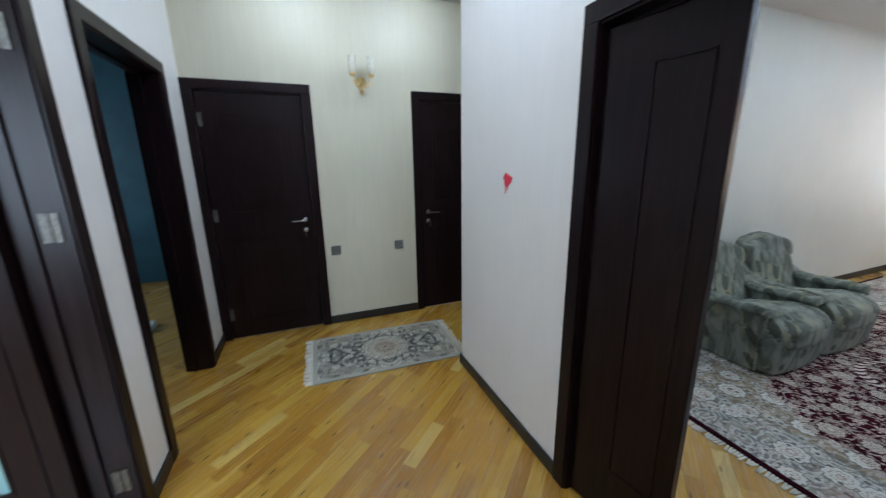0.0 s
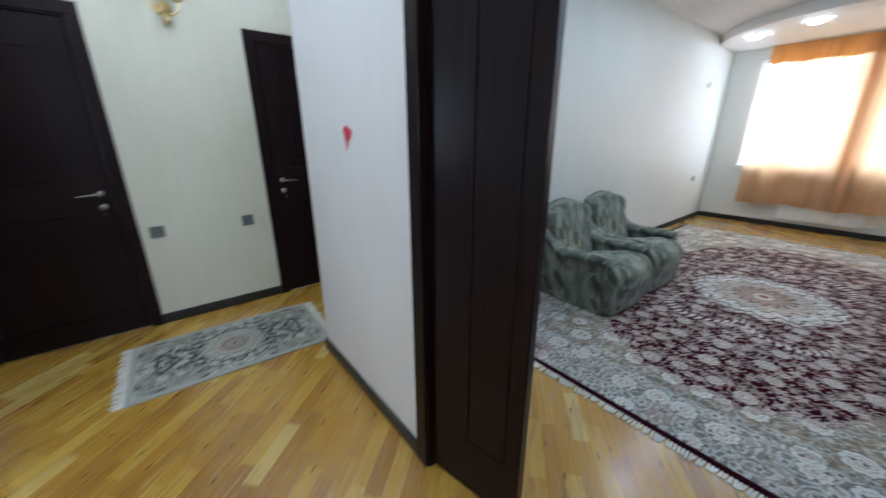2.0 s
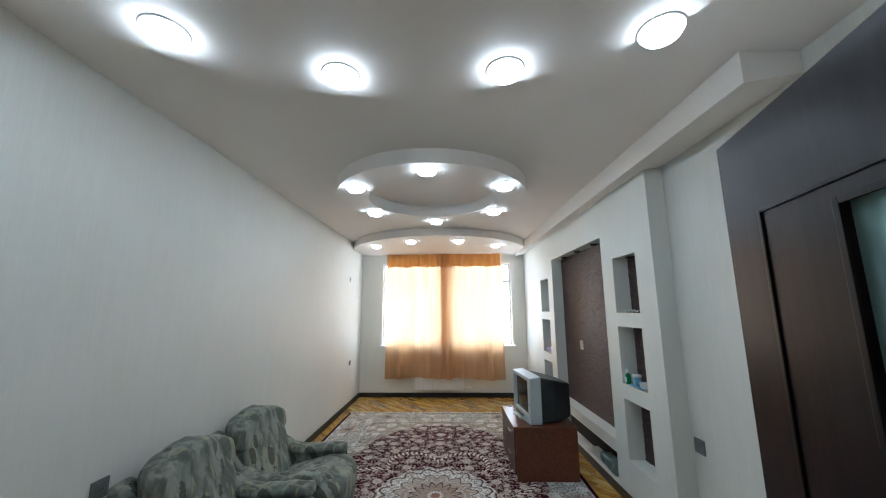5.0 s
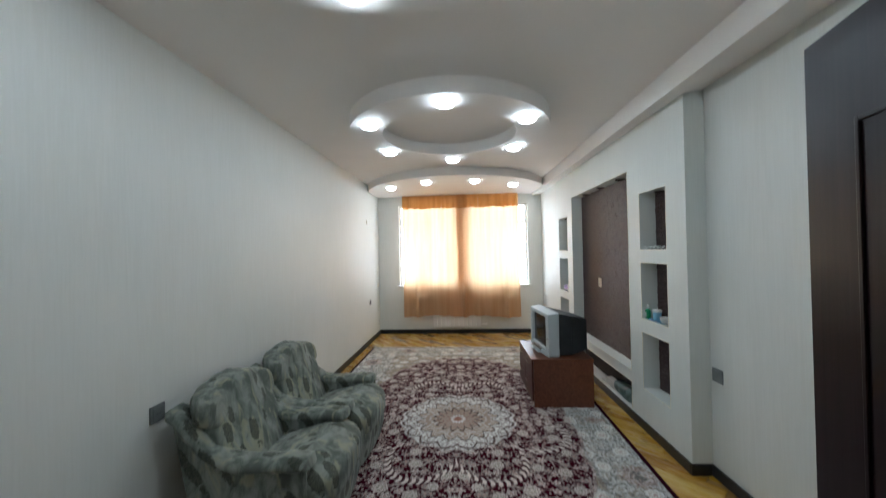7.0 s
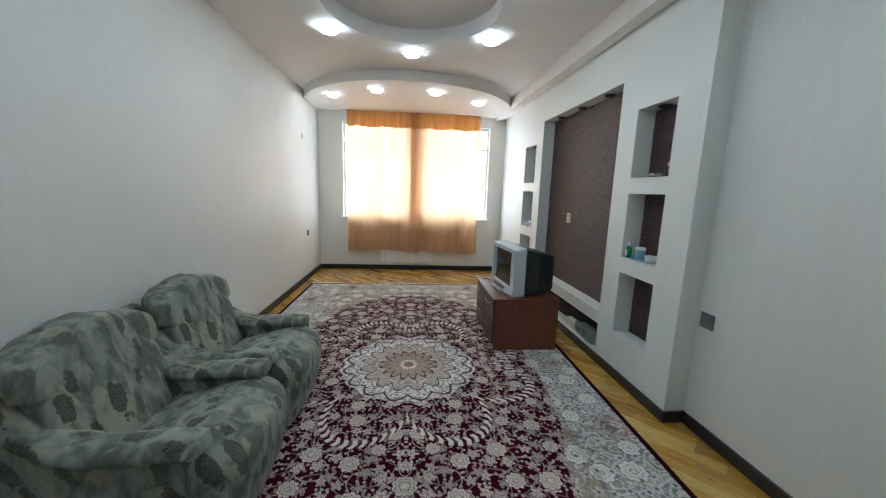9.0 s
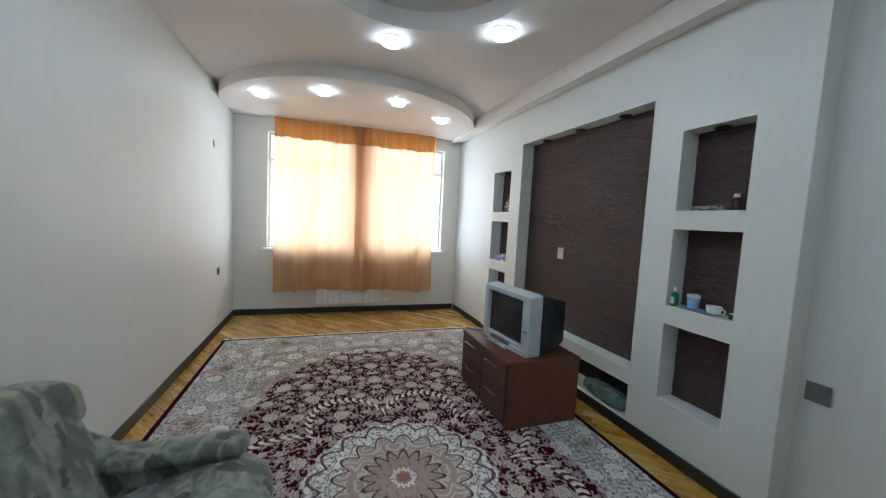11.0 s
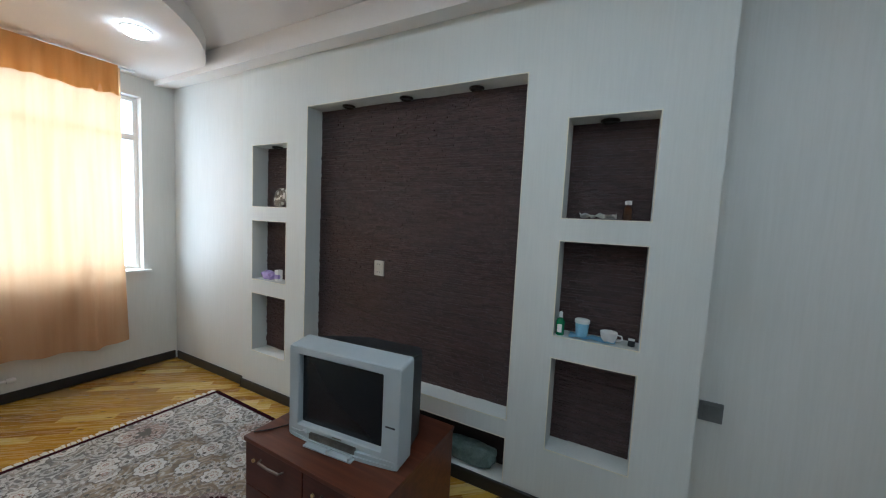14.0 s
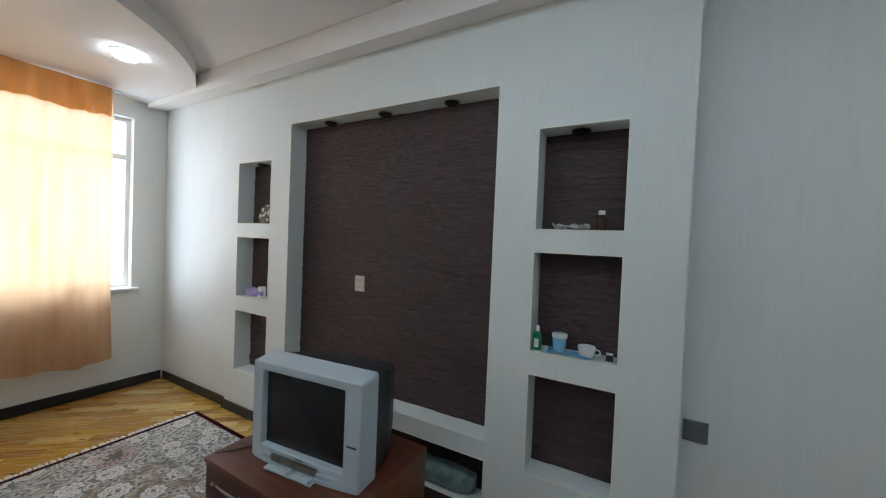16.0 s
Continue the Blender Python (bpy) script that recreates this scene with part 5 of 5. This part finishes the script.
# ---- things in the niches ----
def crumpled(w, d, h, seed, n=12):
    """A loosely crumpled sheet."""
    rnd = random.Random(seed)
    bm = bmesh.new()
    g = [[bm.verts.new((w * (i / n - 0.5), d * (j / n - 0.5), h * (0.2 + noise.noise(Vector((i * 0.45 + seed, j * 0.45, seed))) * 0.9 + rnd.uniform(-0.08, 0.08)))) for j in range(n + 1)] for i in range(n + 1)]
    lo = min(v.co.z for r in g for v in r)
    for r in g:
        for v in r:
            v.co.z -= lo
    for i in range(n):
        for j in range(n):
            bm.faces.new((g[i][j], g[i + 1][j], g[i + 1][j + 1], g[i][j + 1]))
    bmesh.ops.solidify(bm, geom=list(bm.faces), thickness=0.0015)
    return bm


def shelf_thing(name, label, category, u, z, y=-0.06):
    return thing(name, label, category, EAST @ pose(u, y, z))


b = shelf_thing("bottle", "small green plastic bottle with white cap in the niche", "bottle", 0.528, 0.905, -0.035)
b.scale = (0.85, 0.85, 0.78)
part("body", lathe(bmesh.new(), [(0.0, 0), (0.021, 0), (0.023, 0.006), (0.023, 0.085), (0.018, 0.098), (0.009, 0.104), (0.009, 0.112), (0, 0.112)]), GREEN_BOTTLE, b, smooth=True)
part("cap", lathe(bmesh.new(), [(0, 0.11), (0.011, 0.11), (0.010, 0.138), (0.006, 0.145), (0, 0.145)]), WHITE, b, smooth=True)
part("label_strip", boxes((-0.012, 0.0212, 0.02, 0.012, 0.0245, 0.07)), WHITE, b)
t = shelf_thing("tub", "pale blue plastic tub with white lid in the niche", "tub", 0.432, 0.907, -0.055)
part("body", lathe(bmesh.new(), [(0, 0), (0.026, 0), (0.031, 0.065), (0.031, 0.068), (0, 0.068)]), BLUE_TUB, t, smooth=True)
part("lid", lathe(bmesh.new(), [(0.0, 0.068), (0.034, 0.068), (0.034, 0.082), (0.030, 0.085), (0, 0.085)]), WHITE, t, smooth=True)
c = shelf_thing("cup", "low white cup with a round handle in the niche", "cup", 0.315, 0.909, -0.05)
part("bowl", lathe(bmesh.new(), [(0.0, 0), (0.026, 0), (0.036, 0.03), (0.037, 0.045), (0.034, 0.045), (0.032, 0.03), (0.022, 0.006), (0, 0.006)]), WHITE, c, smooth=True)
part("handle", tube(bmesh.new(), [(-0.034, 0, 0.036), (-0.052, 0, 0.034), (-0.056, 0, 0.022), (-0.048, 0, 0.012), (-0.030, 0, 0.01)], 0.004, 0.004, 8), WHITE, c, smooth=True)
s = shelf_thing("crumpled_wrapper", "crumpled pale blue wrapper lying in the niche", "wrapper", 0.385, 0.906, -0.045)
part("sheet", crumpled(0.20, 0.07, 0.012, 4), BLUE_TUB, s)
s = shelf_thing("small_box", "tiny dark box with white top in the niche", "box", 0.222, 0.907, -0.05)
part("body", boxes((-0.014, -0.012, 0, 0.014, 0.012, 0.026), bevel=0.002), BLACK, s)
part("lid", boxes((-0.013, -0.011, 0.0262, 0.013, 0.011, 0.032), bevel=0.002), WHITE, s)
m_b = shelf_thing("medicine_bottle", "small brown glass bottle with white cap in the niche", "bottle", 0.283, 1.465, -0.075)
part("body", lathe(bmesh.new(), [(0, 0), (0.019, 0), (0.02, 0.004), (0.02, 0.05), (0.011, 0.064), (0.011, 0.07), (0, 0.07)]), BROWN_GLASS, m_b, smooth=True)
part("cap", lathe(bmesh.new(), [(0, 0.07), (0.014, 0.07), (0.014, 0.088), (0, 0.09)]), WHITE, m_b, smooth=True)
s = shelf_thing("paper", "crumpled white paper over the niche edge", "paper", 0.40, 1.466, -0.03)
part("sheet", crumpled(0.15, 0.09, 0.03, 9), PAPER, s)
pl = shelf_thing("plate", "decorated beige plate leaning upright in the niche", "plate", 2.635, 1.464, -0.085)
part("dish", lathe(bmesh.new(), [(0, 0.006), (0.046, 0.006), (0.075, -0.006), (0.077, -0.003), (0.047, 0.010), (0, 0.010)], (0, 0, 0), "Y", 32), PLATE, pl, smooth=True, m=pose(0, 0, 0.0765, rx=12))
pk = shelf_thing("packet", "crumpled lilac packet in the niche", "packet", 2.715, 0.906, -0.06)
part("bag", puff(bmesh.new(), (0, 0, 0.033), (0.065, 0.035, 0.033), 0.7, 26, 14, lambda p: p * (1 + 0.28 * noise.noise(p * 45))), PURPLE, pk)
wb = shelf_thing("carton", "small white carton standing in the niche", "carton", 2.60, 0.906, -0.055)
part("body", boxes((-0.02, -0.02, 0, 0.02, 0.02, 0.085), bevel=0.002), WHITE, wb)
part("band", boxes((-0.0205, 0.0, 0.02, 0.0205, 0.0208, 0.05)), PURPLE, wb)
gb = shelf_thing("plastic_bag", "crumpled grey-green plastic bag stuffed in the low slot", "bag", 1.02, 0.073, -0.075)
part("bag", puff(bmesh.new(), (0, 0, 0.055), (0.20, 0.055, 0.055), 0.6, 40, 18, lambda p: Vector((p.x, p.y, p.z * (1 - 0.8 * p.x) )) * (1 + 0.18 * noise.noise(p * 22))), GREEN_BAG, gb)
for k, (u, z, w, h, tilt) in enumerate(((1.10, 0.13, 0.30, 0.07, -8), (1.02, 0.10, 0.24, 0.09, -14))):
    pp = shelf_thing("paper_bundle", "folded white papers lying on the bag in the slot", "papers", u + 0.25, 0.073, -0.07)
    part("sheets", boxes((-w / 2, -0.04 + 0.01 * k, 0, w / 2, 0.035, 0.02 + 0.05 * k), bevel=0.003), PAPER, pp, m=pose(0, 0, 0.0, ry=0))

# ---- hall ----
tag = thing("red_mark", "splash of red paint on the white hall wall", "paint mark", pose(0.444, YD, 1.35))


def splash(outline, drips):
    """A thin ragged patch on the wall with a few drips."""
    rnd = random.Random(3)
    bm = bmesh.new()
    n = 36
    ring = []
    for k in range(n):
        a = 2 * math.pi * k / n
        r = 1.0 + 0.16 * math.sin(3 * a + 1) + 0.10 * math.sin(7 * a) + rnd.uniform(-0.10, 0.10)
        ring.append((outline[0] * r * math.cos(a), outline[1] * r * math.sin(a)))
    for y in (-0.0018, 0.0):
        bm.faces.new([bm.verts.new((x, y, z)) for x, z in ring])
    bm.verts.ensure_lookup_table()
    for k in range(n):
        bm.faces.new((bm.verts[k], bm.verts[(k + 1) % n], bm.verts[n + (k + 1) % n], bm.verts[n + k]))
    for x, w, top, length in drips:
        box(bm, x - w / 2, -0.0012, top - length, x + w / 2, 0.0, top)
    return bm


part("patch", splash((0.036, 0.031), ((-0.018, 0.007, -0.02, 0.05), (0.0, 0.009, -0.02, 0.032), (-0.034, 0.012, 0.02, 0.022))), RED, tag)


def sconce(m):
    """Two-armed wall lamp; local y points out of the wall."""
    s = thing("wall_lamp", "gilt two-armed wall lamp with cut-glass shades", "wall lamp", m)
    part("back_plate", lathe(bmesh.new(), [(0, 0), (0.045, 0), (0.045, 0.006), (0.03, 0.014), (0, 0.02)], n=24, axis="Y"), GOLD, s, smooth=True)
    part("drop", lathe(bmesh.new(), [(0, -0.10), (0.012, -0.09), (0.018, -0.07), (0.008, -0.05), (0.012, -0.03), (0, -0.02)], (0, 0.05, 0)), GOLD, s, smooth=True)
    for k in (-1, 1):
        part("arm", tube(bmesh.new(), [(0, 0.015, 0), (0.01 * k, 0.05, -0.035), (0.04 * k, 0.08, -0.04), (0.07 * k, 0.09, -0.015), (0.075 * k, 0.09, 0.03)], 0.007, 0.007, 10, Vector((0, 0.6, 0.8))), GOLD, s, smooth=True)
        part("cup", lathe(bmesh.new(), [(0, 0.03), (0.022, 0.034), (0.028, 0.05), (0.024, 0.052), (0, 0.045)], (0.075 * k, 0.09, 0)), GOLD, s, smooth=True)
        part("shade", lathe(bmesh.new(), [(0.024, 0.05), (0.034, 0.09), (0.031, 0.15), (0.036, 0.18), (0.034, 0.18), (0.028, 0.15), (0.031, 0.09), (0.021, 0.052)], (0.075 * k, 0.09, 0), n=16), SHADE_GLASS, s, "cut-glass shade", smooth=False)
    return s


sconce(pose(XB, 1.55, 2.10, rz=-90))
br = thing("mop", "mop with pale handle leaning in the teal room", "mop", pose(-1.72, -0.42, 0))
part("stick", tube(bmesh.new(), [(0, 0, 0.03), (-0.20, -0.07, 0.6), (-0.40, -0.14, 1.2)], 0.011, 0.011, 10), CAB_FRONT, br, smooth=True)
part("head", puff(bmesh.new(), (0.0, 0, 0.031), (0.11, 0.05, 0.03), 0.6, 24, 12, lambda p: p * (1 + 0.15 * noise.noise(p * 40))), WHITE, br)


# ---- stone strips and parquet ----
def shared_box(name, x, y, z, mat, bevel):
    bm = bmesh.new()
    box(bm, -x / 2, -y / 2, -z / 2, x / 2, y / 2, z / 2)
    if bevel:
        bmesh.ops.bevel(bm, geom=list(bm.edges), offset=bevel, segments=1, affect="EDGES")
    me = bpy.data.meshes.new(name)
    bm.to_mesh(me)
    bm.free()
    me.materials.append(mat)
    return me


def joined(name, rows, mat, parent=None, m=None):
    """Many small boxes (centre, size, turn about z) in one mesh."""
    vs, fs = [], []
    for (cx, cy, cz), (sx, sy, sz), a in rows:
        k, co, si = len(vs), math.cos(a), math.sin(a)
        for dx in (-1, 1):
            for dy in (-1, 1):
                for dz in (-1, 1):
                    px, py = dx * sx / 2, dy * sy / 2
                    vs.append((cx + px * co - py * si, cy + px * si + py * co, cz + dz * sz / 2))
        fs += [tuple(k + i for i in f) for f in ((0, 1, 3, 2), (4, 6, 7, 5), (0, 4, 5, 1), (2, 3, 7, 6), (0, 2, 6, 4), (1, 5, 7, 3))]
    me = bpy.data.meshes.new(name)
    me.from_pydata(vs, [], fs)
    me.materials.append(mat)
    ob = new(name, me)
    ob.parent = parent
    if m is not None:
        ob.matrix_basis = m
    return ob


LENGTHS = (0.04, 0.065, 0.10, 0.15)
stone_meshes = [shared_box("stone", l - 0.001, 0.03, 0.0128, STONE, 0.0015) for l in LENGTHS]
rnd = random.Random(11)
rest, count = [], 0
for u0, u1, z0, z1 in ((0.757, 2.248, 0.418, 2.146), (0.193, 0.55, 0.335, 0.793), (0.193, 0.55, 0.905, 1.356), (0.193, 0.55, 1.464, 1.918), (2.457, 2.833, 0.335, 0.793), (2.457, 2.833, 0.905, 1.356), (2.457, 2.833, 1.464, 1.918)):
    z = z0 + 0.0066
    while z < z1 + 0.006:
        u = u0 - rnd.uniform(0, 0.03)
        while u < u1:
            k = rnd.randrange(4)
            l = LENGTHS[k]
            proud = rnd.choice((0.0, 0.001, 0.002, 0.003, 0.004, 0.005, 0.007))
            at = (u + l / 2, -0.146 + proud, z + rnd.uniform(-0.0008, 0.0008))
            if u1 - u0 > 1 and 1.05 < z < 1.62 and count < 300:
                ob = new("stone", stone_meshes[k])
                ob.parent = panel_ob
                ob.location = at
                count += 1
            else:
                rest.append((at, (l - 0.001, 0.03, 0.0128), 0.0))
            u += l
        z += 0.0134
tagged(joined("stone_strips", rest, STONE_REST, panel_ob), "dark brown split-stone strips", kind="stuff")

floor_ob = bpy.data.objects["floor"]
PW, PLEN = 0.072, (0.32, 0.42, 0.52)
plank_meshes = [shared_box("plank", l - 0.0004, PW - 0.0004, 0.012, PLANK, 0.0) for l in PLEN]
rnd = random.Random(23)
ca, sa = math.cos(radians(PLANK_TURN)), math.sin(radians(PLANK_TURN))
rest, near = [], []
for row in range(-160, 160):
    s = -11.0 + rnd.uniform(0, 0.5)
    v = row * PW
    while s < 11.0:
        k = rnd.randrange(3)
        c = s + PLEN[k] / 2
        x, y = c * ca - v * sa, c * sa + v * ca
        s += PLEN[k]
        inside = -3.3 < x < 3.25 and -2.1 < y < 8.45
        if not inside or (x < XB - 0.1 and y > 0.4) or (0.45 < x < 2.45 and 3.3 < y < 7.2):
            continue
        if x > 2.4 and y < 1.0 or y < -1.3:
            continue
        (near if 0.15 < x < 2.3 and 0.35 < y < 2.75 else rest).append((x, y, k))
near.sort(key=lambda p: (p[0] - 1.2) ** 2 + (p[1] - 1.4) ** 2)
for x, y, k in near[:300]:
    ob = new("plank", plank_meshes[k])
    ob.parent = floor_ob
    ob.matrix_basis = pose(x, y, -0.006, rz=PLANK_TURN)
tagged(joined("planks", [((x, y, -0.006), (PLEN[k] - 0.0004, PW - 0.0004, 0.012), radians(PLANK_TURN)) for x, y, k in rest + near[300:]], PLANK_REST, floor_ob), "golden oak parquet strips", kind="stuff")
